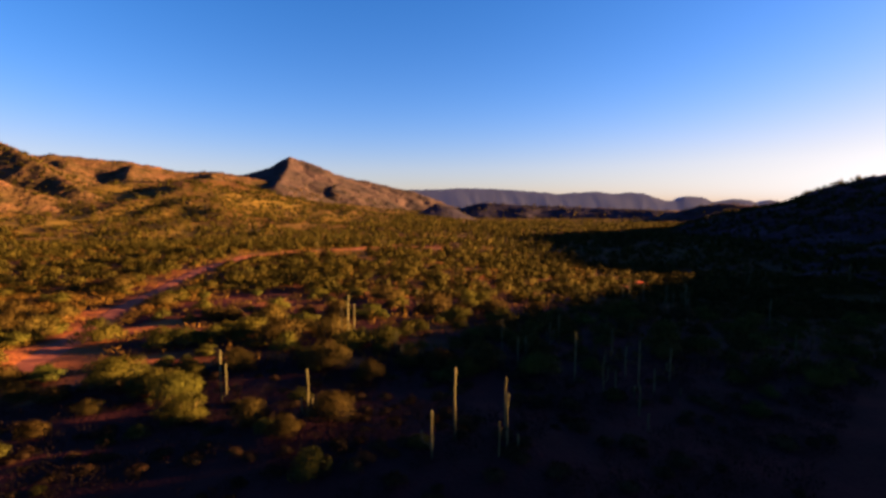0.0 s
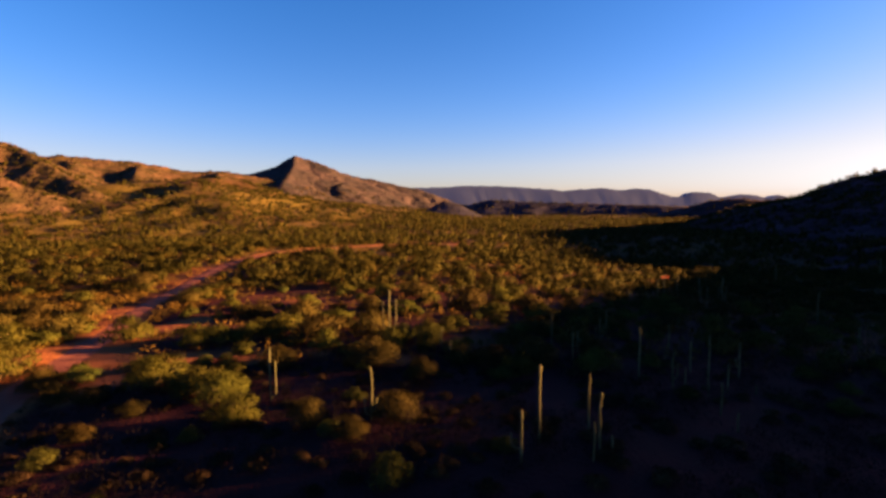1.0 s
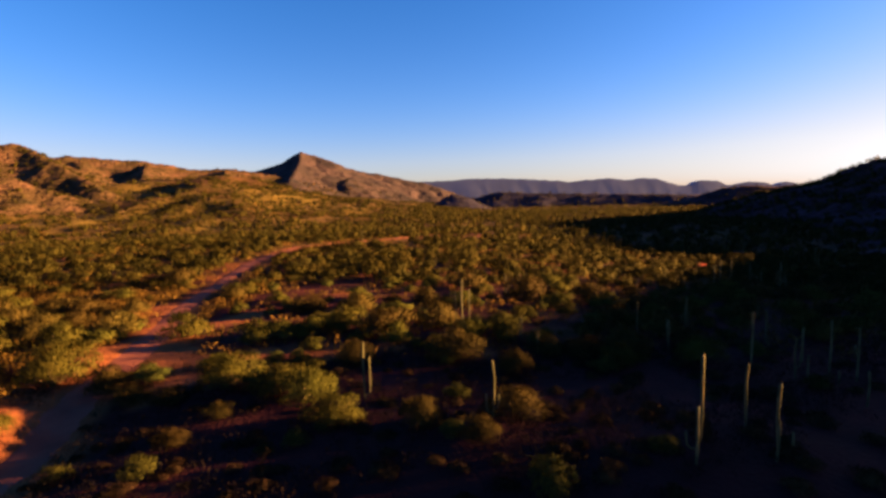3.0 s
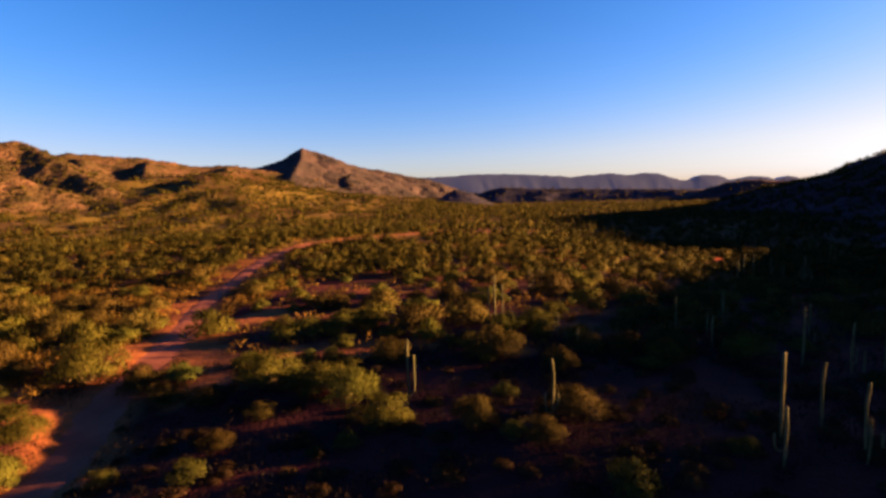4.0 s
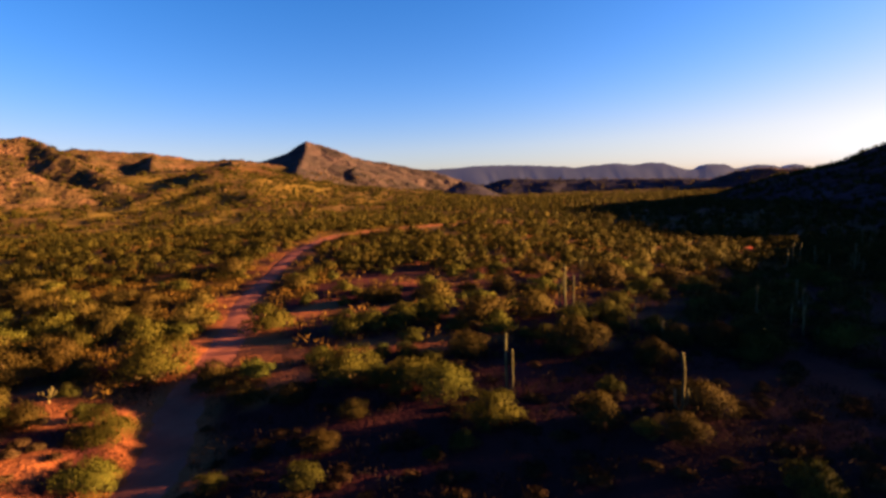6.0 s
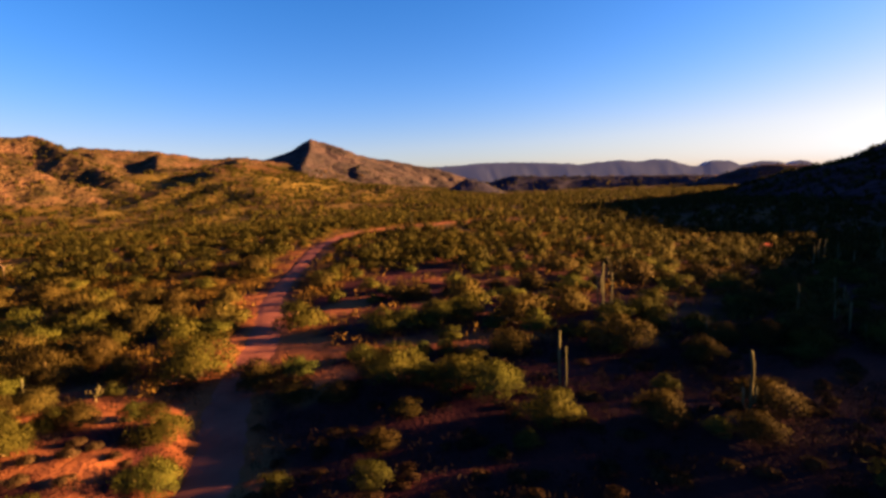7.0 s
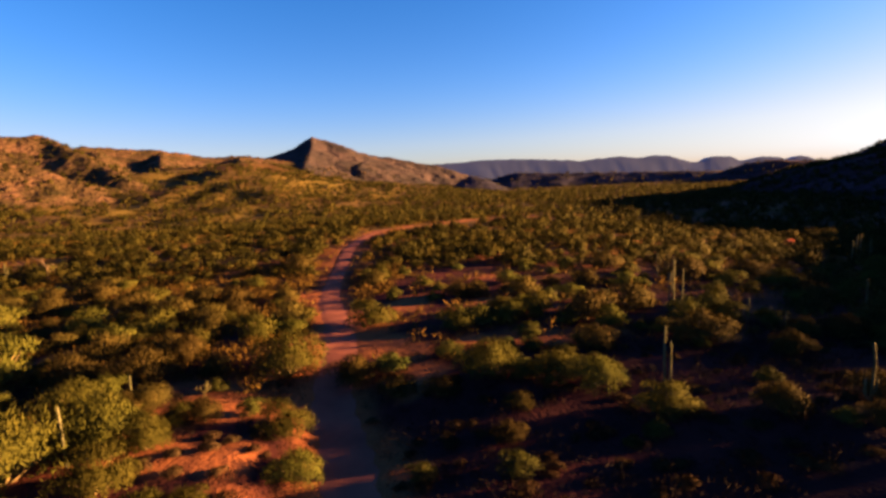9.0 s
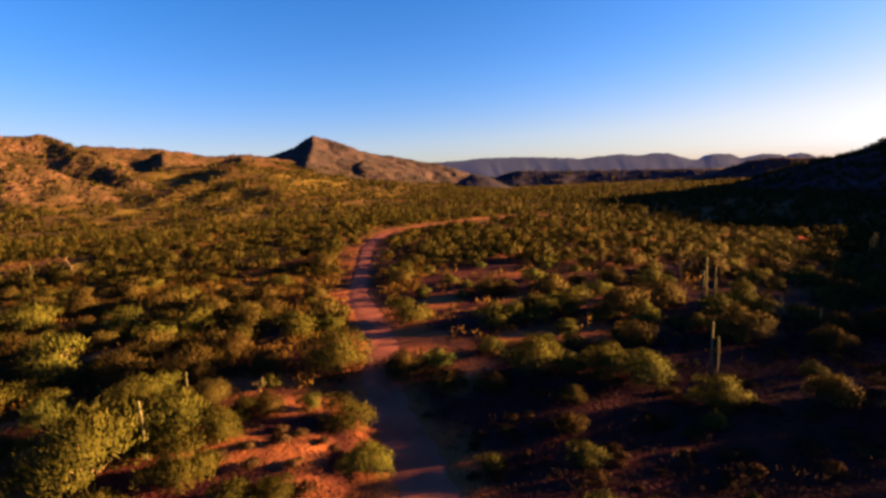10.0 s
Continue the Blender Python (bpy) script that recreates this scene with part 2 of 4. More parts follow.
def tube(path, radii, sides=7):
    """Tapered round tube along a path; returns vertices and quads."""
    path = np.asarray(path, float)
    verts = []
    for i, (p, r) in enumerate(zip(path, radii)):
        d = path[min(i + 1, len(path) - 1)] - path[max(i - 1, 0)]
        d = d / (np.linalg.norm(d) + 1e-9)
        u = np.cross(d, (0.3, 0.9, 0.1))
        u /= np.linalg.norm(u)
        w = np.cross(d, u)
        for k in range(sides):
            t = 2 * math.pi * k / sides
            verts.append(p + r * (math.cos(t) * u + math.sin(t) * w))
    faces = [(i * sides + k, i * sides + (k + 1) % sides, (i + 1) * sides + (k + 1) % sides, (i + 1) * sides + k)
             for i in range(len(path) - 1) for k in range(sides)]
    return np.array(verts), faces


def join(pieces):
    vs, fs, n = [], [], 0
    for v, f in pieces:
        vs.append(np.asarray(v))
        fs.append(np.asarray(f) + n)
        n += len(v)
    return np.concatenate(vs), np.concatenate(fs)


# ---------------------------------------------------------------- ground and road
ROAD = [(-45, -40), (-46, 10), (-47.3, 33), (-48.3, 40), (-50.7, 47), (-52.5, 52), (-53.8, 58), (-54.8, 66), (-57.5, 76), (-61.5, 88), (-64, 101),
        (-66.6, 121), (-69, 146), (-68, 168), (-63.5, 183), (-53.5, 195), (-41, 209), (-30, 230), (-13, 254), (8, 272)]
SIDE_TRACK = [(-230, 120), (-195, 134), (-166, 142), (-155, 148), (-140, 153)]


def smooth_path(points, per=12):
    pts = np.array(points, float)
    pts = np.concatenate([[2 * pts[0] - pts[1]], pts, [2 * pts[-1] - pts[-2]]])
    out = []
    for i in range(1, len(pts) - 2):
        p0, p1, p2, p3 = pts[i - 1:i + 3]
        for t in np.linspace(0, 1, per, endpoint=False):
            out.append(0.5 * (2 * p1 + (p2 - p0) * t + (2 * p0 - 5 * p1 + 4 * p2 - p3) * t ** 2 + (3 * p1 - p0 - 3 * p2 + p3) * t ** 3))
    return np.array(out + [pts[-2]])


ROAD_LINE = smooth_path(ROAD)


def road_gap(x, y):
    """Distance from the middle of the track."""
    x, y = np.asarray(x, float), np.asarray(y, float)
    best = np.full(x.shape, 1e9)
    for p, q in zip(ROAD_LINE[:-1], ROAD_LINE[1:]):
        d = q - p
        t = np.clip(((x - p[0]) * d[0] + (y - p[1]) * d[1]) / (d @ d), 0, 1)
        best = np.minimum(best, np.hypot(x - p[0] - t * d[0], y - p[1] - t * d[1]))
    return best


# x, y, radius of clearings without plants
BARE = [(-65.2, 48.6, 3), (-61, 49.8, 3.3), (-56.5, 50, 3), (-62, 41.5, 2.4), (-57.5, 41.5, 2.2), (-58.7, 66.7, 2.8), (-53.5, 59, 2.5), (-64, 90.6, 2.2)]
BARE += [(-49.8, 81.5, 2.6), (-43.4, 57.3, 2.2), (-45.7, 55, 2.0), (-41, 77.6, 2.2), (-39, 65, 2.2), (-91, 69, 2.5),
        (-12, 62, 2.2), (-36, 83, 2.5), (-66.1, 92.5, 4), (-49.5, 83.1, 4), (-59.4, 66.4, 4), (-54.2, 66.1, 4.5), (-53.1, 72.0, 4), (-46.6, 63.2, 3.2), (-39.6, 75.3, 2.6), (-38.6, 65.0, 2.6), (-44.8, 58.0, 2), (-45.3, 54.5, 2.3), (-52.9, 57.7, 2.2), (-56.6, 77.8, 4), (-29.8, 63.5, 2), (-19.3, 86.0, 2.5), (-50.5, 63.5, 3.5), (-49.0, 66.5, 3), (-54, 63, 3)]


# x, y, radius of open brush where no tall bush stands
OPEN = [(-19, 52.5, 5), (-21, 57, 4), (-14, 53, 5), (-9, 50, 4), (-24, 54, 2.5), (-54, 71, 4)]


def build_ground():
    xs, ys = spread_axis(-4200, -125, 90, 4200, 1.0, 1.045), spread_axis(-900, 20, 175, 4600, 1.0, 1.04)
    gx, gy = np.meshgrid(xs, ys)
    gz = ground(gx, gy)
    close = (np.abs(gx + 45) < 65) & (gy > -45) & (gy < 285)
    gap = np.full(gx.shape, 99.0)
    gap[close] = road_gap(gx[close], gy[close])
    gz = gz - 0.12 * smooth(2.2, 1.3, gap) + 0.04 * np.exp(-((gap - 2.9) / 0.9) ** 2)
    gz = gz + smooth(40, 20, np.hypot(gx + 30, gy - 60) / 4) * 0.10 * fbm(gx, gy, 2.2, 2)
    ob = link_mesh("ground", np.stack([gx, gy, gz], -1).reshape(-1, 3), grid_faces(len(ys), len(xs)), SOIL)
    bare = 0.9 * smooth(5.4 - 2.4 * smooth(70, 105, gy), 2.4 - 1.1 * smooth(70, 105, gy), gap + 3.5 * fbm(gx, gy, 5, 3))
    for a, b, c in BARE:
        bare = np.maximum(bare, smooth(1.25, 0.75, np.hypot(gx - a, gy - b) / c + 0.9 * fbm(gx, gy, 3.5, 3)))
    # sand patches, held back near and right so the colour darkens the shaded floor
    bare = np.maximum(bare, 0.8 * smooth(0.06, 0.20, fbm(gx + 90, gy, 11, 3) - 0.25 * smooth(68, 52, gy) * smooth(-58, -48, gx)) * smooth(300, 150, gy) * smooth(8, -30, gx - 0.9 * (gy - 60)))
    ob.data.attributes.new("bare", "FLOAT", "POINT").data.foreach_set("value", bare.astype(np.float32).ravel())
    # pale grass weighted to the left: that side's fuller sun put into the colour
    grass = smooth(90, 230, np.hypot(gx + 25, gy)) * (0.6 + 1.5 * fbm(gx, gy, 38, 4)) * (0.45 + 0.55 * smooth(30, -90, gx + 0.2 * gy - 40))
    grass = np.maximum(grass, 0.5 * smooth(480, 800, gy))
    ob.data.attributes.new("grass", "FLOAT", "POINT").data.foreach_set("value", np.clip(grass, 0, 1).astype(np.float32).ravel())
    tagged(ob, "reddish gravelly desert soil reaching to the hills", "ground", kind="structure")
    return ob


def build_track(name, points, width, label):
    line = smooth_path(points, 60)
    d = np.gradient(line, axis=0)
    d /= np.linalg.norm(d, axis=1)[:, None]
    side = np.stack([d[:, 1], -d[:, 0]], -1)
    across = np.linspace(-1, 1, 13)
    verts = []
    s = np.cumsum(np.r_[0, np.linalg.norm(np.diff(line, axis=0), axis=1)])
    for i, (p, n) in enumerate(zip(line, side)):
        for k in across:
            half = width * (1 - 0.30 * smooth(75, 105, p[1]) - 0.35 * smooth(150, 195, p[1])) + 0.7 * fbm(np.array(s[i]), np.array(40.0 * np.sign(k)), 5, 3)
            q = p + n * k * half
            rut = -0.006 * math.exp(-((abs(k) - 0.45) / 0.16) ** 2)
            edge = -0.07 * smooth(0.45, 1.0, abs(k))
            verts.append((q[0], q[1], float(ground(q[0], q[1])) + 0.04 + 0.14 * smooth(80, 150, p[1]) + rut + edge + 0.06 * smooth(0.45, 0.8, abs(k)) * float(fbm(np.array(q[0]), np.array(q[1]), 1.6, 3))))
    ob = link_mesh(name, verts, grid_faces(len(line), 13), TRACK)
    return tagged(ob, label, "dirt road", kind="structure")


# ---------------------------------------------------------------- hills and ranges
HILLS = []
HUB = (-20.6, 8.1, 17.6)


def from_hub(azimuth, height, distance):
    a = radians(azimuth)
    return (HUB[0] + distance * math.sin(a), HUB[1] + distance * math.cos(a), HUB[2] + distance * math.tan(radians(height)))


def mountain(name, spines, slope, step, margin, mat, label, rough=6.0, size=60.0, power=1.0, base=-14.0, crag=0.5, jag=0.0):
    """A hill whose crests follow the spines and whose flanks fall away with gullies."""
    allp = np.array([p for s in spines for p in s])
    box = (allp[:, 0].min() - margin, allp[:, 0].max() + margin, allp[:, 1].min() - margin, allp[:, 1].max() + margin)

    def height(gx, gy):
        wx, wy = gx + 0.5 * size * fbm(gx, gy, size, 3), gy + 0.5 * size * fbm(gx + 500, gy, size, 3)
        best, gapbest = np.full(gx.shape, -1e9), np.full(gx.shape, 1e9)
        for s in spines:
            s = np.array(s)
            for p, q in zip(s[:-1], s[1:]):
                d = q[:2] - p[:2]
                t = np.clip(((gx - p[0]) * d[0] + (gy - p[1]) * d[1]) / (d @ d), 0, 1)
                gap = np.hypot(gx - p[0] - t * d[0], gy - p[1] - t * d[1])
                warped = np.hypot(wx - p[0] - t * d[0], wy - p[1] - t * d[1])
                mix = smooth(0, 0.6 * size, gap)
                dist = gap * (1 - mix) + warped * mix
                crest = p[2] + t * (q[2] - p[2])
                full, fall = crest - base, slope * dist
                best = np.maximum(best, crest - np.where(fall < full, full * (fall / np.maximum(full, 1)) ** power, fall))
                gapbest = np.minimum(gapbest, gap)
        best = best + rough * smooth(0, size * 0.7, gapbest) * 2.0 * (ridged(gx, gy, size) - 0.62) + 0.55 * rough * fbm(gx, gy, size / 5, 4) + crag * rough * smooth(0, size * 0.25, gapbest) * (ridged(gx, gy, size / 4.5, 3) - 0.5)
        best = best + jag * rough * (ridged(gx + 70, gy, size / 6, 3) - 0.55)
        return np.maximum(best, base - 10)

    HILLS.append((box, height))
    xs, ys = np.arange(box[0], box[1], step), np.arange(box[2], box[3], step)
    gx, gy = np.meshgrid(xs, ys)
    z = height(gx, gy)
    faces = grid_faces(len(ys), len(xs))
    top = z.ravel()[faces].max(1)
    floor = ground(gx, gy).ravel()[faces].min(1)
    ob = link_mesh(name, np.stack([gx, gy, z], -1).reshape(-1, 3), faces[top > floor - 3], mat)
    return tagged(ob, label, "hill", kind="structure")


def surface(x, y):
    """The highest of ground and hills at x, y."""
    z = ground(x, y)
    for (x0, x1, y0, y1), height in HILLS:
        w = np.where((x > x0) & (x < x1) & (y > y0) & (y < y1))[0]
        if len(w):
            z[w] = np.maximum(z[w], height(x[w], y[w]))
    return z


def far_range(crests):
    """A long even escarpment, two kilometres off, with flat-topped mesas."""
    az = np.arange(crests[0][0], crests[-1][0], 0.07)
    up = np.interp(az, [c[0] for c in crests], [c[1] for c in crests])
    # turned so the sun only grazes the wall, flat as if seen through haze
    top = np.array([from_hub(p, q, 1900 / math.cos(radians(p + 7.2))) for p, q in zip(az, up)])
    top[:, 2] += 3.0 * fbm(top[:, 0], top[:, 0] * 0, 60, 4) + 5.0 * (ridged(top[:, 0], top[:, 0] * 0 + 9, 42, 3) - 0.6)
    rows = []
    for t in np.linspace(0, 1, 9):
        z = -30 + (top[:, 2] + 30) * t
        gully = 7.0 * t * (1 - t) * fbm(top[:, 0] + 60 * t, top[:, 0] * 0 + 35 * t, 90, 3)
        rows.append(np.stack([top[:, 0], top[:, 1] - (top[:, 2] - z) * 0.03 - gully, z], -1))
    rows.append(top + (0, 60, -4))
    rows.append(np.stack([top[:, 0], top[:, 1] + 260, top[:, 2] * 0 - 30], -1))
    v = np.concatenate(rows)
    tagged(link_mesh("far_range", v, grid_faces(len(rows), len(az)), FAR_ROCK_HAZED, None, False), "distant hazy range with flat-topped mesas", "hill", kind="structure")


def build_hills():
    crest = [(-16.2, 5.28), (-14.7, 4.83), (-13.2, 4.32), (-11.7, 3.6), (-9.9, 3.05), (-7.4, 2.6), (-4.9, 2.0), (-2.0, 1.4)]
    left = [(-24.0, 3.2), (-21.0, 3.2), (-19.2, 3.77), (-17.7, 4.34), (-16.9, 4.87), (-16.2, 5.28)]
    top = from_hub(-16.2, 5.28, 1400)
    spur = [top, from_hub(-16.4, 4.2, 1310), from_hub(-17.0, 3.0, 1180), from_hub(-17.6, 2.1, 1040)]
    mountain("peak_hill", [[from_hub(a, e, 1400) for a, e in crest], [from_hub(a, e, 1430) for a, e in left], spur,
                           [from_hub(-9.9, 3.0, 1390), from_hub(-11.5, 2.0, 1200)]],
             0.42, 5.5, 320, ROCK, "pointed brown rocky peak lit by low sun", 9.0, 110.0, 0.9, crag=0.9)
    far_left = [(-60, 6.2), (-52, 6.0), (-46, 5.3), (-41.85, 5.5), (-41.1, 5.69), (-40.2, 5.5), (-39.4, 4.96), (-38.8, 4.3)]
    mountain("granite_hill", [[from_hub(a, e, 760) for a, e in far_left], [from_hub(-40.2, 5.4, 755), from_hub(-38.4, 4.2, 700), from_hub(-36.4, 2.8, 650), from_hub(-35.0, 1.8, 610)],
                              [from_hub(-43.5, 3.2, 600), from_hub(-41.0, 2.6, 590), from_hub(-38.5, 1.3, 570), from_hub(-37.5, 0.6, 560)]],
             0.55, 3.6, 200, SLOPE, "steep orange-brown granite hill with dark gullies", 4.2, 80.0, 0.95, crag=1.0, jag=0.8)
    back = [(-45, 4.2), (-39.1, 4.5), (-38.3, 4.44), (-37.4, 4.7), (-36.0, 4.57), (-33.9, 4.38), (-31.6, 4.28), (-29.2, 3.89), (-27.4, 3.5), (-26.2, 3.4),
            (-24.0, 3.55), (-21.8, 3.25), (-19.0, 2.7)]
    mountain("back_ridge", [[from_hub(a, e, 1150) for a, e in back], [from_hub(-31, 4.1, 1150), from_hub(-31.4, 2.7, 930)], [from_hub(-24, 3.4, 1150), from_hub(-23.9, 2.1, 900)],
                            [from_hub(-36.5, 4.4, 1150), from_hub(-35.9, 2.9, 900)]],
             0.42, 4.6, 240, SLOPE, "long rocky ridge with boulders and scrub", 5.5, 110.0, 0.9, crag=1.0, jag=0.8)
    mesas = [(-10, 1.5), (-5, 1.6), (-0.8, 1.73), (4.45, 1.85), (6.7, 1.75), (12.3, 1.32), (13.5, 1.13), (15.3, 1.31), (17.6, 1.4), (19.3, 1.1), (21.0, 1.29), (22.4, 1.21),
             (23.5, 0.75), (24.5, 0.38), (25.6, 0.35), (26.3, 0.78), (27.9, 0.77), (28.8, 0.3), (29.8, 0.36), (30.7, 0.57), (32.1, 0.39), (32.8, 0.05), (33.7, 0.46),
             (34.3, 0.3), (35.0, -0.1), (40, -0.2)]
    far_range(mesas)
    mountain("low_knoll", [[from_hub(-0.6, -0.4, 880), from_hub(0.6, 0.25, 880), from_hub(1.6, 0.05, 880), from_hub(2.6, -0.5, 880)]], 0.5, 6.0, 90, KNOLL_SHADED,
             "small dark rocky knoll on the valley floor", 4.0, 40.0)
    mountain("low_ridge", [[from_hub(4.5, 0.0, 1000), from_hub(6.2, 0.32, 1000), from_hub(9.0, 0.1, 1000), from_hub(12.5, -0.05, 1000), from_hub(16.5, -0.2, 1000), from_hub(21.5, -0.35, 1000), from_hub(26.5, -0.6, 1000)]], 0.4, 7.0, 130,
             KNOLL_SHADED, "low dark ridge crossing the far valley", 5.0, 50.0)
    mid = [(16.5, -2.2), (19.0, -1.85), (21.5, -1.6), (23.8, -1.35), (26.4, -0.69), (28.8, 0.02), (30.7, 0.22), (33.9, 0.04), (36.8, -0.1), (42, 0.3)]
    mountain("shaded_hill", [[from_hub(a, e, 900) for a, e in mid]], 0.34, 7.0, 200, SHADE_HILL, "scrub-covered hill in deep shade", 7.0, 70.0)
    right = [(35.5, -1.6, 660), (37.0, -0.2, 640), (38.0, 0.4, 625), (39.1, 1.31, 610), (40.5, 2.07, 590), (43, 2.75, 575)]
    # unseen stretch of ridge, added; its crest heights set where the valley shadow ends
    unseen_crest = [(48, 3.08, 550), (51, 3.3, 531), (54, 3.49, 515), (57, 3.64, 499), (59, 3.72, 486), (60.5, 2.26, 477), (61.5, 2.35, 471), (62.5, 2.59, 464), (64, 3.1, 455), (66, 3.6, 438), (68, 4.2, 420), (70, 4.82, 400), (71.5, 5.3, 388), (73, 5.68, 375), (74, 5.85, 368), (75, 6.06, 362), (76, 6.18, 356), (77, 6.12, 350), (77.8, 6.08, 346), (78.5, 6.04, 342), (79, 6.14, 340), (79.5, 6.22, 338), (80.5, 6.4, 335), (82, 6.55, 330), (86, 6.6, 320), (90, 6.6, 315), (105, 6.07, 305), (125, 4.89, 330)]
    mountain("right_hill", [[from_hub(*p) for p in right + unseen_crest]], 0.33, 6.0, 230, SHADE_HILL, "dark steep hillside standing against the bright sky", 4.5, 65.0)


build_ground()
build_track("road", ROAD, 2.1, "single-lane dirt track of packed reddish sand with ruts")
build_track("side_track", SIDE_TRACK, 1.1, "pale narrow track through the scrub")
build_hills()


# ---------------------------------------------------------------- plants
def leaf_cloud(rng, lobes, count, size, low=-0.35, shell=0.62):
    """Small leaf-clump triangles spread over the outer part of a crown's lobes."""
    weight = np.array([r[0] * r[1] + r[0] * r[2] for _, r in lobes])
    pick = rng.choice(len(lobes), count, p=weight / weight.sum())
    c, r = np.array([l[0] for l in lobes])[pick], np.array([l[1] for l in lobes])[pick]
    d = rng.normal(size=(count, 3))
    d /= np.linalg.norm(d, axis=1)[:, None]
    d[:, 2] = np.where(d[:, 2] < low, -d[:, 2] * 0.6, d[:, 2])
    p = c + d * r * (shell + (1.04 - shell) * rng.rand(count, 1) ** 0.6) * np.where((rng.rand(count, 1) < 0.22) & (d[:, 2:] > -0.1), rng.uniform(1.0, 1.3, (count, 1)), 1.0)
    p[:, 2] = np.maximum(p[:, 2], 0.05)
    u = d * 0.4 + (0, 0, 0.9) + 0.45 * rng.normal(size=(count, 3))
    u /= np.linalg.norm(u, axis=1)[:, None]
    w = np.cross(u, d + 0.5 * rng.normal(size=(count, 3)))
    w /= np.linalg.norm(w, axis=1)[:, None] + 1e-9
    s = size * (0.55 + 0.9 * rng.rand(count, 1))
    corners = np.stack([p - u * s * 1.0 - 0.42 * w * s, p - u * s * 0.8 + 0.42 * w * s, p + u * s * 2.7], 1)
    out = d * 0.24 + (p - (0, 0, 0.3 * p[:, 2].max())) / (0.5 * np.ptp(p[:, 0])) * 0.60 + 0.13 * rng.normal(size=(count, 3)) + (0, 0, 0.06)
    out /= np.linalg.norm(out, axis=1)[:, None]
    face = np.cross(corners[:, 1] - corners[:, 0], corners[:, 2] - corners[:, 0])
    flip = (face * out).sum(1) < 0
    corners[flip] = corners[flip][:, ::-1]
    return corners.reshape(-1, 3), np.arange(3 * count).reshape(-1, 3), np.repeat(out, 3, 0)


def crown_lobes(rng, width, height, count, squat=0.75, lift=0.5):
    lobes = []
    for i in range(count):
        a, q = 2 * math.pi * (i / count) + rng.uniform(-0.5, 0.5), width * 0.5 * math.sqrt(rng.uniform(0.05, 0.62))
        r = width * rng.uniform(0.22, 0.33)
        z = height * lift + (height * (1 - lift) - r * squat) * rng.uniform(0.15, 1.0) * (1 - 0.45 * (2 * q / width) ** 2)
        if i % 2:  # every other lobe is a skirt that reaches the ground
            q, z = width * rng.uniform(0.26, 0.36), r * squat * 0.75
        lobes.append(((q * math.cos(a), q * math.sin(a), max(z, r * squat * 0.75)), (r * rng.uniform(0.9, 1.2), r * rng.uniform(0.9, 1.2), r * squat)))
    lobes.append(((0, 0, height * 0.62), (width * 0.28, width * 0.28, height * 0.36)))
    return lobes


def stems(rng, lobes, radius, lean=0.5):
    pieces = []
    for c, r in lobes:
        c = np.array(c)
        base = np.array([rng.uniform(-0.12, 0.12), rng.uniform(-0.12, 0.12), -0.15])
        mid = base + (c - base) * 0.5 + np.array([rng.uniform(-lean, lean) * 0.4, rng.uniform(-lean, lean) * 0.4, 0.12])
        pieces.append(tube([(0, 0, -0.2), base + (mid - base) * 0.4, mid, c], [radius * 1.2, radius * 0.85, radius * 0.6, radius * 0.2], 4))
    v, f = join(pieces)
    size = len(pieces[0][0])
    f = np.where(f % size < 4, f % size, f)  # all stems grow from one root ring
    return v, f


# name: width, height, lobes, leaf count, leaf size, lift, leaf material, stem radius, label, category
SHRUBS = {
    "palo_verde": (4.4, 3.3, 9, 4000, 0.092, 0.24, LEAF_OLIVE, 0.09, "rounded yellow-green palo verde tree in dry soil", "tree"),
    "mesquite": (4.0, 3.0, 8, 3500, 0.092, 0.24, LEAF_DARK, 0.10, "dark olive mesquite tree with spreading crown", "tree"),
    "creosote_bush": (2.5, 2.0, 7, 2000, 0.072, 0.2, LEAF_GREEN, 0.035, "olive-green creosote bush with open stems", "bush"),
    "bursage": (1.3, 0.75, 5, 480, 0.07, 0.2, LEAF_DRY, 0.02, "low dry brownish desert shrub", "shrub"),
}


def make_shrub(kind, seed, many=1.0, large=1.0):
    width, height, lobes, count, size, lift, leaf, radius, label, category = SHRUBS[kind]
    rng = np.random.RandomState(seed)
    root = new(kind)
    root.empty_display_size = 0.3
    ls = crown_lobes(rng, width, height, lobes, 0.72, lift)
    v, f = stems(rng, ls, radius)
    link_mesh("trunk", v, f, BARK, root)
    v, f, n = leaf_cloud(rng, ls, int(count * many), size * large)
    link_mesh("crown", v, f, leaf, root, True, n)
    return tagged(root, label, category, kind + " plants")


MASTERS = {k: [make_shrub(k, 100 * i + 7 * len(k), 1.7, 0.76) for i in range(4)] + [make_shrub(k, 100 * i + 7 * len(k), 0.62, 1.2) for i in range(3)] for k in SHRUBS}
USED = set()


def plant(kind, x, y, scale, rng, tall=1.0):
    i = rng.randint(4) if y < 62 and x > -90 else 4 + rng.randint(3)
    master = MASTERS[kind][i]
    m = Matrix.Translation((x, y, float(ground(x, y)) - 0.05)) @ Matrix.Rotation(rng.uniform(0, 6.28), 4, "Z") @ Matrix.Diagonal((scale, scale, scale * tall, 1))
    if (kind, i) not in USED:
        USED.add((kind, i))
        master.matrix_basis = m
        return master
    s = tuple(master.scale)
    master.scale = (1, 1, 1)
    ob = copy_thing(master, m)
    master.scale = s
    return ob


TAKEN = []


def free(x, y, r):
    if any((x - a) ** 2 + (y - b) ** 2 < (c + 0.7 * r) ** 2 for a, b, c in BARE + OPEN):
        return False
    return all((x - a) ** 2 + (y - b) ** 2 > (0.62 * (r + c)) ** 2 for a, b, c in TAKEN)


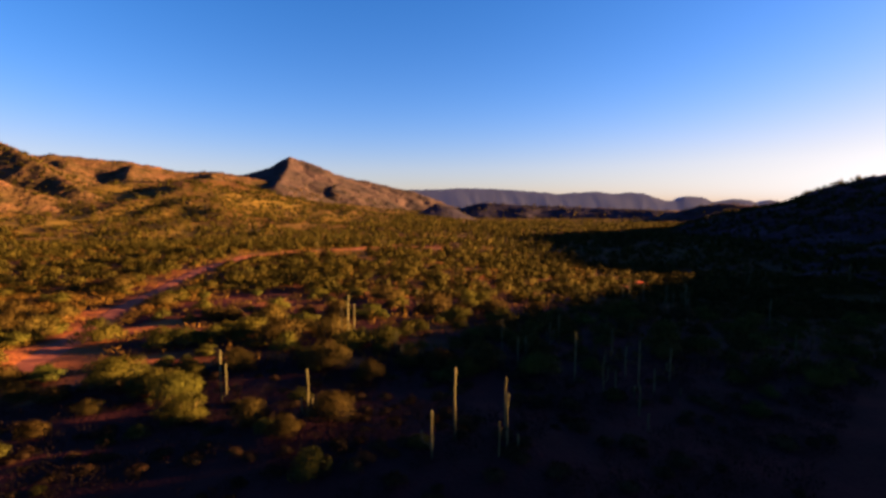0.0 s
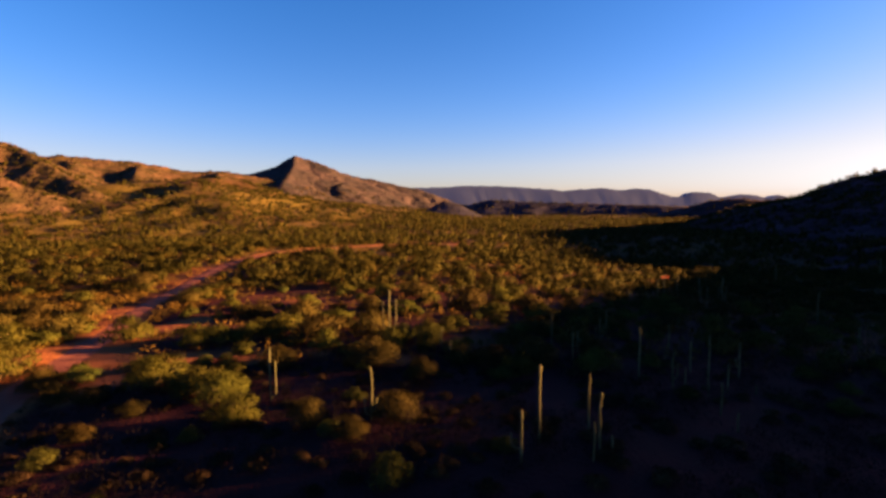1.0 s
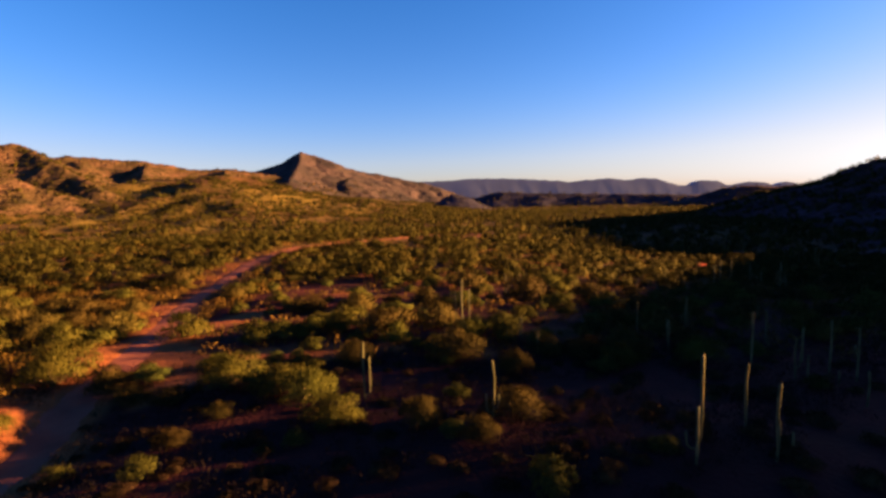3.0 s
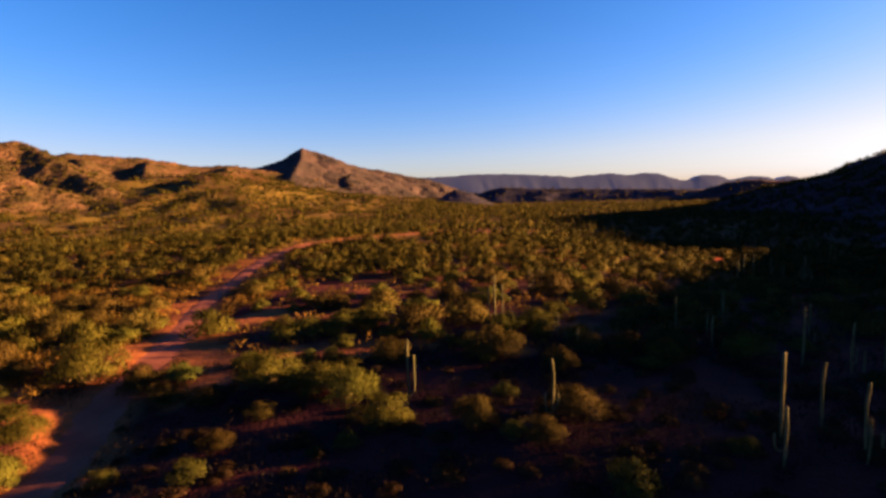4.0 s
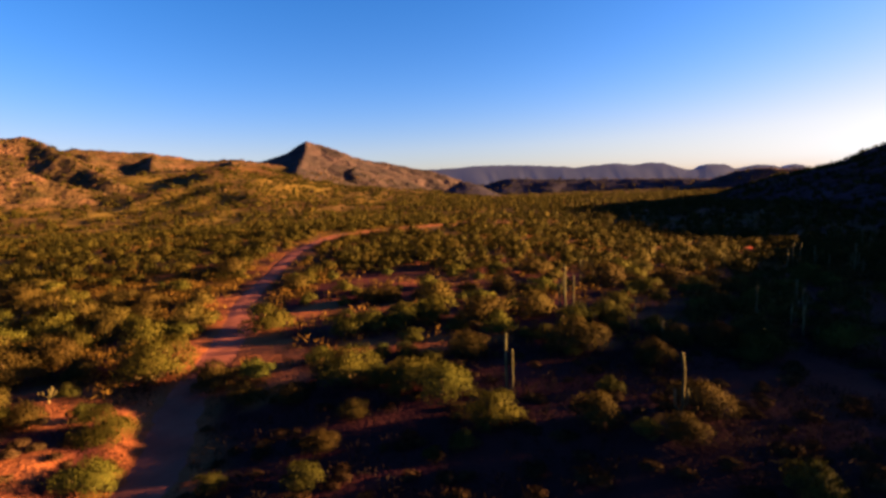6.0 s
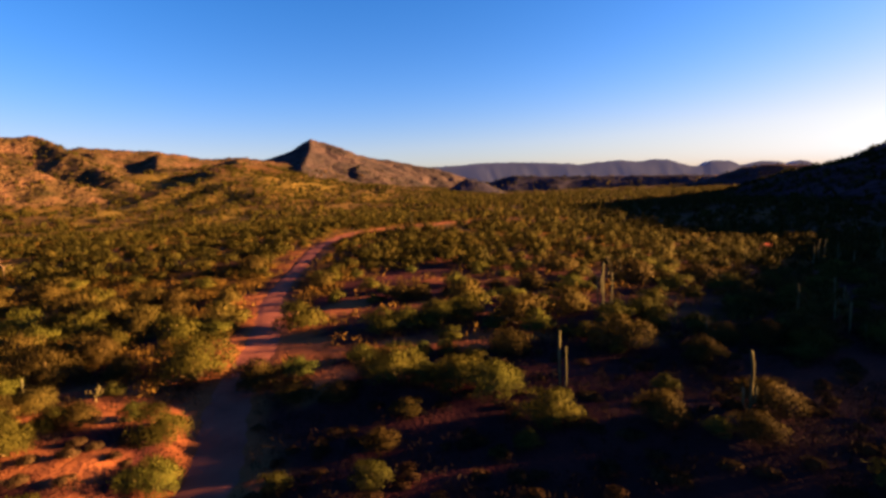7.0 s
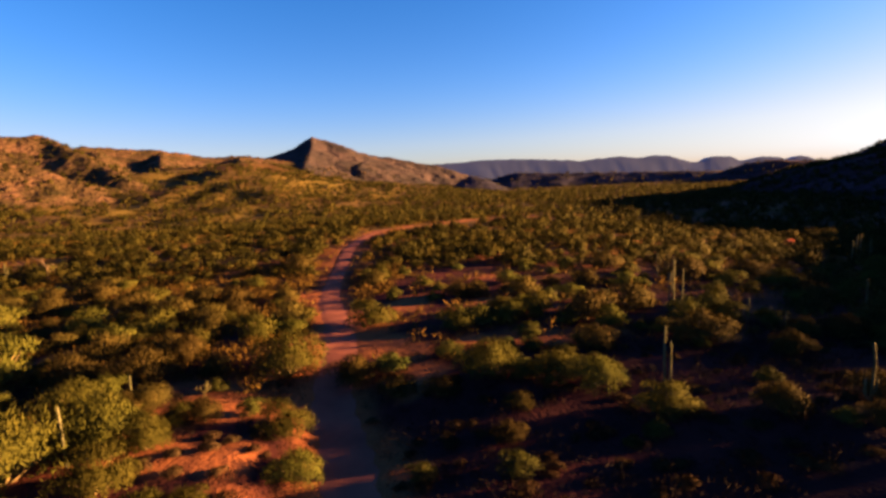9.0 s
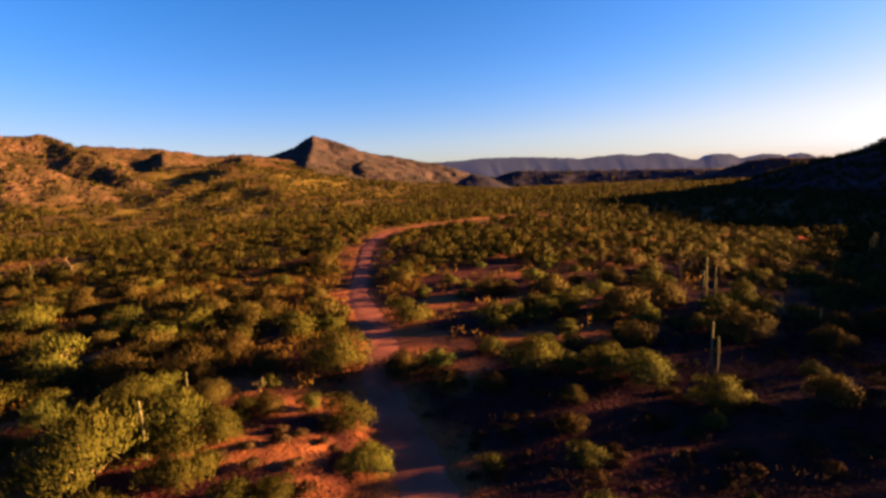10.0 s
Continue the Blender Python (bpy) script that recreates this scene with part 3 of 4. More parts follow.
# x, y, size of the plants that stand by themselves
PALO_VERDE_A = [(-58.6, 58.8, 1.52), (-52.6, 74.4, 1.35), (-40.7, 70.5, 1.08), (-37.8, 55.5, 1.29), (-31.8, 52.9, 1.05), (-28.4, 51.5, 1.16), (-24.6, 45.3, 0.94),
    (-55.1, 46.2, 0.92), (-52.5, 41.2, 0.81), (-73.5, 68, 0.91), (-33.8, 71.8, 0.95), (-30, 74.2, 1.17), (-11.7, 70.4, 0.92), (-8.4, 70.9, 0.96),
    (-71.8, 38.8, 1.71), (-67.2, 42.9, 1.24), (-70.1, 42.9, 0.92), (-64, 42.8, 0.79), (-64.6, 38.3, 0.95), (-66.7, 70, 1.11), (-62.5, 70.9, 0.8),
    (-84.3, 77.3, 1.45), (-96.2, 80.4, 1.34), (-114.2, 83.8, 1.53), (-93, 62, 1.53), (-63.8, 46.7, 0.56), (-95.9, 94.8, 1.32)]
MESQUITE_A = [(-51.4, 56.9, 1.21), (-56.0, 98.6, 1.2), (-37.1, 43.3, 0.57), (-64.2, 76, 1.39), (-83.1, 81.3, 1.53), (-78.2, 80.5, 1.2), (-96.8, 90.5, 1.53),
    (-72, 63.7, 0.96), (-40.4, 87.2, 1.08), (-24.1, 70.7, 1.52), (-16.9, 74.6, 1.43), (-14.7, 60.8, 1.35), (-3.9, 60.5, 0.82), (-0.3, 59.6, 1.11),
    (-8.5, 55.5, 0.96), (-17.3, 42.9, 0.82), (-10.2, 43.5, 1), (-13, 39.3, 0.72), (12.1, 68.8, 1.3), (-46.4, 53.1, 0.75), (-42.1, 52, 0.73),
    (-35.6, 48.2, 0.61), (-78.3, 89.6, 1.53), (-69.5, 89.5, 1.12), (-74.8, 113.8, 1.53), (-30.1, 86, 1.47), (-21.9, 78.9, 0.96), (-19.2, 90, 1.32),
    (-1.7, 92.5, 1.53), (9.1, 92.9, 1.53)]
MESQUITE_B = [(8.4, 75.7, 1.09), (-12.2, 104.1, 1.53), (-61.9, 47.1, 0.68), (-112.2, 92.4, 1.53), (-109.2, 100.6, 1.53), (-74, 58.3, 1.36), (-82.8, 59.1, 1.32),
    (-75.1, 65.4, 1.06), (-75.5, 75.5, 1.23), (-95.7, 60.5, 0.92), (-121.5, 93.5, 1.45), (-83.6, 90.5, 1.38), (-75.3, 84, 1.27), (-97.3, 70.5, 1.07),
    (-83.5, 65.7, 1.15), (-105, 70.2, 1.25), (-67, 59.7, 0.74), (-76, 38.6, 0.56), (5.1, 63, 1.17), (41.1, 98.8, 1.53), (58.5, 105.4, 1.53),
    (82.4, 113.3, 1.53)]
CREOSOTE_BUSH_A = [(-47.7, 57.8, 1.32), (-41.7, 60.8, 1.16), (-34.6, 54.4, 1.23), (-28.8, 40.9, 0.5), (-26.7, 41.8, 0.72), (-4.6, 64.8, 1.18), (-14.6, 49.2, 0.81),
    (-15, 40.1, 0.73), (-37, 39, 0.98), (0.4, 54.5, 1.21), (-58.8, 49, 0.76), (-81, 46.4, 1.27), (-9.3, 33.3, 1.13), (-28.8, 33.5, 0.41)]
BURSAGE_A = [(-32.4, 42.4, 0.56), (1.6, 50.8, 1.33), (-32.9, 49.2, 0.88), (-48.3, 49.1, 0.71), (-39.7, 46.2, 0.66), (-41.8, 44.4, 0.79), (-34.7, 40, 0.83),
    (-30.2, 38.8, 0.8), (-26.7, 38.3, 0.78), (-5.9, 48.9, 1.03), (-5.3, 43.9, 0.91), (-4.1, 41.2, 0.98), (0.4, 42.9, 1.17), (9.9, 52.8, 1.3),
    (16.5, 64.5, 1.5), (8.3, 56.1, 1.2), (-20.3, 48.3, 0.85), (-22.1, 44.3, 0.93), (-19.4, 38.8, 0.79), (-16.1, 36.8, 0.86), (-11.9, 36.1, 0.83),
    (-8.2, 37.1, 0.98), (-4.8, 36, 1.06), (1.5, 38, 1.13), (12.4, 47.1, 1.46), (20.5, 59.7, 1.5), (-55.1, 42.5, 0.6), (-59.1, 42.4, 0.93),
    (-61.4, 41.7, 0.84), (-57.3, 39.6, 0.86), (-59.8, 44.0, 0.85), (-58.0, 43.4, 0.75), (-56.3, 44.6, 0.8), (-56.0, 42.6, 0.7), (-60.3, 39.6, 0.9), (-62.9, 40.2, 1.0)]
BURSAGE_B = [(-76.6, 48.6, 1.03), (-77.8, 42.7, 0.96), (9.6, 47.2, 1.35), (11.8, 41.4, 1.5), (15.3, 38.7, 1.41), (27.2, 49.7, 1.5), (37.1, 57.4, 1.5),
    (41, 54.2, 1.5), (5.1, 34.9, 1.27), (7.9, 32.5, 1.18), (-3.2, 31.1, 1.13), (18, 35.9, 1.46), (29.1, 40.6, 1.5), (-6.2, 33.2, 1.08),
    (40.4, 69, 1.5), (19, 63.8, 1.5), (61.8, 75.7, 1.5), (-22.8, 35.6, 1.03), (-19, 36.3, 1.03), (-27.2, 36.1, 1.03)]


def plant_listed():
    rng = np.random.RandomState(5)
    for kind, rows in (("palo_verde", PALO_VERDE_A), ("mesquite", MESQUITE_A + MESQUITE_B), ("creosote_bush", CREOSOTE_BUSH_A), ("bursage", BURSAGE_A + BURSAGE_B)):
        for x, y, scale in rows:
            TAKEN.append((x, y, SHRUBS[kind][0] * scale / 2))
            plant(kind, x, y, scale, rng, rng.uniform(0.72, 0.98) + 0.2 * float(smooth(-48, -62, x) * smooth(78, 66, y)))


def scatter_low(total, seed):
    """Low rounded bursage close to the path, on the ground that the tall bushes leave open."""
    rng = np.random.RandomState(seed)
    made = 0
    for _ in range(total * 40):
        if made >= total:
            break
        x, y, scale = rng.uniform(-54, 10), rng.uniform(25, 60), rng.uniform(0.5, 1.15)
        r = SHRUBS["bursage"][0] * scale / 2
        if any(math.hypot(x - a, y - b) < c for a, b, c in BARE) or road_gap(np.array(x), np.array(y)) < r + 2.4:
            continue
        if any(math.hypot(x - a, y - b) < 0.8 * (r + c) for a, b, c in TAKEN):
            continue
        TAKEN.append((x, y, r))
        plant("bursage", x, y, scale, rng, rng.uniform(0.6, 0.95))
        made += 1


def scatter_near(total, seed):
    rng = np.random.RandomState(seed)
    made = 0
    for _ in range(total * 40):
        if made >= total:
            break
        y = 24 + 84 * rng.rand() ** 0.75
        x = rng.uniform(-45 - 0.95 * y, -5 + 0.95 * y)
        kind = rng.choice(["palo_verde", "mesquite", "creosote_bush", "bursage"], p=[0.30, 0.16, 0.34, 0.20])
        scale = rng.uniform(0.6, 1.1)
        if ((x > -46 and y < 45) or (x > -14 and y < 48) or (x > -8 and y < 57) or (-47 < x < -33 and 36 < y < 58)) and kind != "bursage" and (kind != "creosote_bush" or rng.rand() < 0.6):
            kind = "bursage"
        r = SHRUBS[kind][0] * scale / 2
        if not free(x, y, r) or road_gap(np.array(x), np.array(y)) < r * 0.9 + 2.6:
            continue
        TAKEN.append((x, y, r))
        plant(kind, x, y, scale, rng, rng.uniform(0.72, 0.98) + 0.2 * float(smooth(-48, -62, x) * smooth(78, 66, y)))
        made += 1


def scrub_field(name, label, seed, count, area, variants, leaf_count, leaf_size, sizes, mat, gap=0.0):
    """Very many bushes as one joined mesh: too many to count."""
    rng = np.random.RandomState(seed)
    clouds = []
    for k in range(variants):
        ls = crown_lobes(rng, 1.0, 0.72, 6, 0.75, 0.36)
        clouds.append(leaf_cloud(rng, ls, leaf_count, leaf_size))
    pos = area(rng, count)
    z = surface(pos[:, 0], pos[:, 1])
    s = rng.uniform(sizes[0], sizes[1], len(pos)) * (0.7 + 0.6 * rng.rand(len(pos)) ** 2)
    turn = rng.uniform(0, 6.28, len(pos))
    pick = rng.randint(0, variants, len(pos))
    verts = np.empty((len(pos), leaf_count * 3, 3), np.float32)
    normals = np.empty_like(verts)
    for k in range(variants):
        w = np.where(pick == k)[0]
        c, sn = np.cos(turn[w])[:, None], np.sin(turn[w])[:, None]
        v, _, o = clouds[k]
        normals[w, :, 0], normals[w, :, 1], normals[w, :, 2] = o[None, :, 0] * c - o[None, :, 1] * sn, o[None, :, 0] * sn + o[None, :, 1] * c, o[None, :, 2]
        verts[w, :, 0] = (v[None, :, 0] * c - v[None, :, 1] * sn) * s[w, None] + pos[w, 0, None]
        verts[w, :, 1] = (v[None, :, 0] * sn + v[None, :, 1] * c) * s[w, None] + pos[w, 1, None]
        verts[w, :, 2] = v[None, :, 2] * s[w, None] * rng.uniform(0.8, 1.1, (len(w), 1)) + z[w, None] - 0.05
    faces = np.arange(len(pos) * leaf_count * 3).reshape(-1, 3)
    ob = link_mesh(name, verts.reshape(-1, 3), faces, mat, None, True, normals.reshape(-1, 3))
    return tagged(ob, label, "scrub", kind="stuff")


def wedge(near, far, half=52.0):
    """Places between two distances in front of the path, thinner where the ground is bare."""
    def area(rng, count):
        n = count * 3
        d = np.sqrt(rng.uniform(near ** 2, far ** 2, n))
        a = np.radians(rng.uniform(-half, half, n))
        x, y = -22 + d * np.sin(a), d * np.cos(a)
        keep = (value_noise(x / 9, y / 9) * 0.6 + value_noise(x / 31 + 5, y / 31) * 0.6 > 0.41)
        keep &= ~((road_gap(x, y) < 4.3) & (y < 282))
        for k in (4, 8, 12, 16):
            keep &= ~((road_gap(x, y + k) < 3.5 + 0.1 * k) & (y > 110) & (y < 262))
        keep &= ~((np.hypot((x + 166) / 24, (y - 133) / 13) < 1))
        keep &= ~((x < -290) & (y > 390) & (value_noise(x / 3, y / 3) < 0.55))
        keep &= ~((y < 108) & (x > -45 - 0.95 * y) & (x < -5 + 0.95 * y))
        p = np.stack([x[keep], y[keep]], -1)
        return p[:count]
    return area


def blade_ring(radius, ribs, depth, z):
    out = []
    for k in range(ribs * 2):
        t = math.pi * k / ribs
        r = radius * (1 + (depth if k % 2 == 0 else -depth))
        out.append((r * math.cos(t), r * math.sin(t), z))
    return out


def ribbed_column(path, radius, ribs=11, depth=0.13):
    """A pleated cactus stem along a path, with a rounded tip."""
    path = np.asarray(path, float)
    seg = np.r_[0, np.cumsum(np.linalg.norm(np.diff(path, axis=0), axis=1))]
    length = seg[-1]
    stations = np.r_[np.linspace(0, length - radius * 1.3, max(5, int(length / 0.45))), length - radius * np.array([0.9, 0.5, 0.2, 0.02])]
    verts, n = [], ribs * 2
    for s in stations:
        c = np.array([np.interp(s, seg, path[:, k]) for k in range(3)])
        d = np.array([np.interp(min(s + 0.1, length), seg, path[:, k]) - np.interp(max(s - 0.1, 0), seg, path[:, k]) for k in range(3)])
        d /= np.linalg.norm(d)
        u = np.cross(d, (0.12, 0.99, 0.02))
        u /= np.linalg.norm(u)
        w = np.cross(d, u)
        k = (length - s) / (radius * 1.3)
        r = radius * (0.80 + 0.20 * smooth(0, 0.35 * length, s)) * (math.sqrt(max(0.0, 1 - (1 - k) ** 2)) if k < 1 else 1.0)
        for px, py, _ in blade_ring(max(r, 0.01), ribs, depth, 0):
            verts.append(c + u * px + w * py)
    faces = [(i * n + k, i * n + (k + 1) % n, (i + 1) * n + (k + 1) % n, (i + 1) * n + k) for i in range(len(stations) - 1) for k in range(n)]
    return np.array(verts), faces


def saguaro(x, y, height, arms, seed, lean=(0.0, 0.0), radius=0.0):
    """arms: (height where it leaves, turn in degrees, reach, length)."""
    rng = np.random.RandomState(seed)
    radius = radius or 0.054 + 0.0062 * height
    root = new("saguaro")
    root.location = (x, y, float(ground(x, y)) - 0.1)
    top = np.array([lean[0] * height, lean[1] * height, height])
    bend = np.array([rng.uniform(-0.03, 0.03) * height, rng.uniform(-0.03, 0.03) * height, 0])
    v, f = ribbed_column([(0, 0, 0), top * 0.35 + bend * 0.6, top * 0.7 + bend, top], radius)
    link_mesh("trunk", v, f, CACTUS, root)
    for at, turn, reach, length in arms:
        a = radians(turn)
        o = top * (at / height) + bend * min(1, at / height * 1.4)
        d = np.array([math.cos(a), math.sin(a), 0])
        elbow = [o, o + d * reach * 0.55 + (0, 0, 0.02), o + d * reach * 0.9 + (0, 0, 0.18), o + d * reach + (0, 0, 0.5), o + d * reach * 1.03 + (0, 0, length)]
        v, f = ribbed_column(elbow, radius * 0.72, 9)
        link_mesh("arm", v, f, CACTUS, root)
    label = "tall green-grey saguaro cactus, single ribbed column" if not arms else "ribbed saguaro cactus with %s upright arm%s" % (("one", "") if len(arms) == 1 else ("several", "s"))
    return tagged(root, label, "cactus", "saguaros")


# x, y, height, arms
SAGUAROS_NEAR = [
    (-0.8, 34.0, 3.7, [(1.2, 190, 0.7, 1.1)]),
    (0.95, 37.0, 5.9, []),
    (5.1, 39.2, 4.7, []),
    (4.8, 35.4, 4.5, []),
    (4.0, 34.3, 2.8, []),
    (5.5, 35.2, 1.6, []),
    (15.0, 55.2, 5.9, []),
    (20.5, 61.2, 1.8, []),
    (17.4, 52.2, 4.1, [(1.2, 10, 0.5, 1.6)]),
    (18.8, 52.6, 2.4, []),
    (21.8, 53.9, 5.5, []),
    (20.0, 50.4, 1.6, []),
    (18.6, 45.6, 3.1, []),
    (22.5, 51.5, 3.1, []),
    (26.2, 55.9, 4.2, [(1.5, 190, 0.45, 1.0)]),
    (18.0, 41.9, 1.8, []),
    (25.3, 51.4, 1.1, []),
    (50.7, 69.8, 3.6, [(0.3, 0, 0.5, 0.7)]),
    (-22.9, 49.9, 5.6, [(0.6, 0, 0.5, 3.6)]),
    (-11.9, 42.2, 4.6, [(0.8, 10, 0.42, 1.2), (0.5, 190, 0.5, 1.6)]),
    (-13.5, 69.9, 7.3, [(1.9, 212, 0.95, 3.9), (2.1, -25, 1.0, 4.1), (3.2, 100, 0.5, 2.4)]),
    (-68.3, 40.4, 4.7, [(2.6, 180, 0.4, 0.8)]),
    (-72.6, 54.0, 2.4, []),
]
SAGUAROS_BACK = [
    (8.2, 67.5, 4.7, []),
    (9.5, 61.4, 3.8, []),
    (9.9, 59.9, 1.6, []),
    (15.4, 70.1, 3.9, [(0.8, 180, 0.5, 1.8), (1.0, 10, 0.5, 2.0)]),
    (11.2, 65.8, 3.0, [(0.9, 0, 0.4, 1.1)]),
    (-6.3, 66.4, 3.0, [(0.8, 190, 0.4, 1.4)]),
    (-5.2, 61.3, 2.6, []),
    (22.5, 64.9, 4.2, []),
    (21.7, 57.5, 3.8, []),
    (30.8, 79.9, 2.0, []),
    (17.7, 74.7, 4.1, []),
    (43.0, 113.0, 6.5, []),
    (56.4, 114.1, 6.6, [(1.6, 180, 0.9, 2.8), (2.0, 10, 0.9, 2.6), (2.6, 90, 0.7, 2.0)]),
    (61.6, 92.0, 6.3, []),
    (40.6, 111.2, 5.2, []),
    (48.8, 119.2, 6.2, []),
    (58.6, 128.7, 5.4, [(1.6, 0, 0.6, 1.6)]),
    (57.3, 122.2, 3.8, []),
    (54.9, 110.0, 3.5, []),
    (52.6, 116.0, 3.1, []),
    (105.9, 170.5, 5.5, []),
    (139.5, 169.1, 7.6, [(2.4, 10, 0.7, 2.2)]),
    (138.2, 196.7, 5.6, []),
    (115.1, 184.8, 6.3, []),
    (174.9, 220.0, 7.0, []),
    (-5.1, 96.0, 4.2, [(1.6, 0, 0.5, 1.6)]),
    (-2.5, 97.5, 3.8, []),
    (-143.0, 117.7, 4.9, [(2.2, 10, 0.5, 1.4)]),
    (-47.0, 186.0, 5.5, []),
]


def build_saguaros():
    for i, (x, y, h, arms) in enumerate(SAGUAROS_NEAR + SAGUAROS_BACK):
        TAKEN.append((x, y, 0.5))
        saguaro(x, y, h, arms, 40 + i)


def cholla(x, y, height, seed):
    """A shrubby cactus of short pale jointed arms on a dark stem."""
    rng = np.random.RandomState(seed)
    root = new("cholla")
    root.location = (x, y, float(ground(x, y)) - 0.05)
    v, f = tube([(0, 0, 0), (0.02, 0, height * 0.3), (0, 0.03, height * 0.55)], [0.08, 0.07, 0.05], 6)
    link_mesh("trunk", v, f, BARK, root)
    for k in range(9):
        a, b = rng.uniform(0, 6.28), rng.uniform(0.25, 1.1)
        o = np.array([0, 0, height * rng.uniform(0.25, 0.55)])
        d = np.array([math.cos(a) * math.cos(b), math.sin(a) * math.cos(b), math.sin(b)])
        reach = height * rng.uniform(0.35, 0.6)
        v, f = tube([o, o + d * reach * 0.5, o + d * reach + (0, 0, 0.1), o + d * reach + (0, 0, 0.32), o + d * reach + (0, 0, 0.36)], [0.05, 0.07, 0.085, 0.07, 0.02], 6)
        link_mesh("joint", v, f, CHOLLA, root)
    return tagged(root, "pale spiny cholla cactus with short jointed arms", "cactus", "chollas")


def dead_tree(x, y, height, seed):
    """A bare bleached snag: a leaning trunk that forks into crooked limbs."""
    rng = np.random.RandomState(seed)
    root = new("dead_tree")
    root.location = (x, y, float(ground(x, y)) - 0.1)
    line = np.array([(0, 0, 0), (-0.10, 0.05, 0.3), (-0.02, 0, 0.55), (-0.22, 0.05, 0.8), (-0.20, 0, 1.0)]) * height
    v, f = tube(smooth_path(line, 4), np.linspace(0.14, 0.03, len(smooth_path(line, 4))), 7)
    link_mesh("trunk", v, f, DEAD_WOOD, root)
    for k in range(7):
        o = line[1 + k % 3]
        a, reach = rng.uniform(0, 6.28) if k > 1 else 0.1 + 2.9 * k, height * rng.uniform(0.3, 0.5)
        d = np.array([math.cos(a), math.sin(a), rng.uniform(0.2, 0.8)])
        bend = rng.uniform(-0.12, 0.12, 3) * height
        v, f = tube([o, o + d * reach * 0.5 + bend * 0.6, o + d * reach + bend * 0.2], [0.06, 0.045, 0.015], 6)
        link_mesh("limb", v, f, DEAD_WOOD, root)
    return tagged(root, "bare bleached dead tree with crooked pale limbs", "dead tree")


CHOLLAS = [(-83.0, 55.5), (-87.5, 56.0), (-83.4, 49.5), (-78.4, 48.6), (-80.8, 55.6), (-79.6, 54.9), (-64.9, 52.9), (-73.6, 44.0), (-82.4, 46.0)]


def red_bank():
    """A low bank of bare red earth."""
    xs, ys = np.linspace(-4.5, 4.5, 25), np.linspace(-2, 2, 13)
    gx, gy = np.meshgrid(xs, ys)
    dome = np.clip(1 - (gx / 4.5) ** 2 - (gy / 2) ** 2, 0, 1)
    gz = ground(gx + 70, gy + 176) - 0.15 + 1.7 * dome ** 0.6 + 0.3 * dome * fbm(gx, gy, 1.5)
    ob = link_mesh("red_earth_bank", np.stack([gx + 70, gy + 176, gz], -1).reshape(-1, 3), grid_faces(13, 25), RED_EARTH)
    tagged(ob, "low bank of bare red earth among the scrub", "earth bank", kind="structure")


red_bank()
build_saguaros()
for i, (x, y) in enumerate(CHOLLAS):
    TAKEN.append((x, y, 0.5))
    cholla(x, y, 1.0 + 0.35 * math.sin(i * 2.3), 70 + i)
plant_listed()
dead_tree(-134.6, 119.4, 5.4, 8)
scatter_low(110, 31)
scatter_near(380, 3)
scrub_field("mid_scrub", "many rounded olive bushes covering the valley", 11, 3300, wedge(60, 250), 8, 190, 0.064, (1.6, 4.4), SCRUB)
scrub_field("far_scrub", "far scattered scrub covering slopes and valley", 12, 20000, wedge(240, 760), 8, 18, 0.185, (1.6, 4.4), SCRUB)
scrub_field("distant_scrub", "distant dots of scrub under the hills", 13, 14000, wedge(600, 1250), 6, 9, 0.30, (1.4, 3.0), SCRUB)


def home_ground(rng, count):
    """The flat that the path crosses, with the same scattered scrub as ahead."""
    x, y = rng.uniform(-150, 95, count * 3), rng.uniform(-120, 21, count * 3)
    keep = (value_noise(x / 9, y / 9) * 0.6 + value_noise(x / 31 + 5, y / 31) * 0.6 > 0.5) & (road_gap(x, y) > 4.5)
    keep &= (y < 20) | (np.abs(x + 25) > 60)
    return np.stack([x[keep], y[keep]], -1)[:count]


scrub_field("home_scrub", "scattered olive bushes on the flat beside the track", 17, 900, home_ground, 8, 60, 0.11, (1.2, 3.6), SCRUB)


def low_places(near, far, even):
    def area(rng, count):
        y = near + (far - near) * rng.rand(count * 3) ** even
        x = rng.uniform(-45 - 0.95 * y, -5 + 0.95 * y)
        keep = road_gap(x, y) > 2.4
        for a, b, c in BARE:
            keep &= (np.hypot(x - a, y - b) > c * (0.5 + 0.6 * rng.rand(len(x)))) | (rng.rand(len(x)) < np.where((x < -50) & (y < 53), 0.40, 0.22))
        keep &= value_noise(x / 5 + 3, y / 5) > 0.3
        return np.stack([x[keep], y[keep]], -1)[:count]
    return area


scrub_field("low_brush", "low dry brush and grass tufts between the bushes", 14, 7500, low_places(21, 66, 0.8), 8, 32, 0.047, (0.5, 1.5), BRUSH_SHADED)
scrub_field("dry_tufts", "dry brownish tufts scattered over the open ground", 15, 15000, low_places(58, 230, 0.8), 8, 14, 0.095, (0.8, 1.9), TUFT)


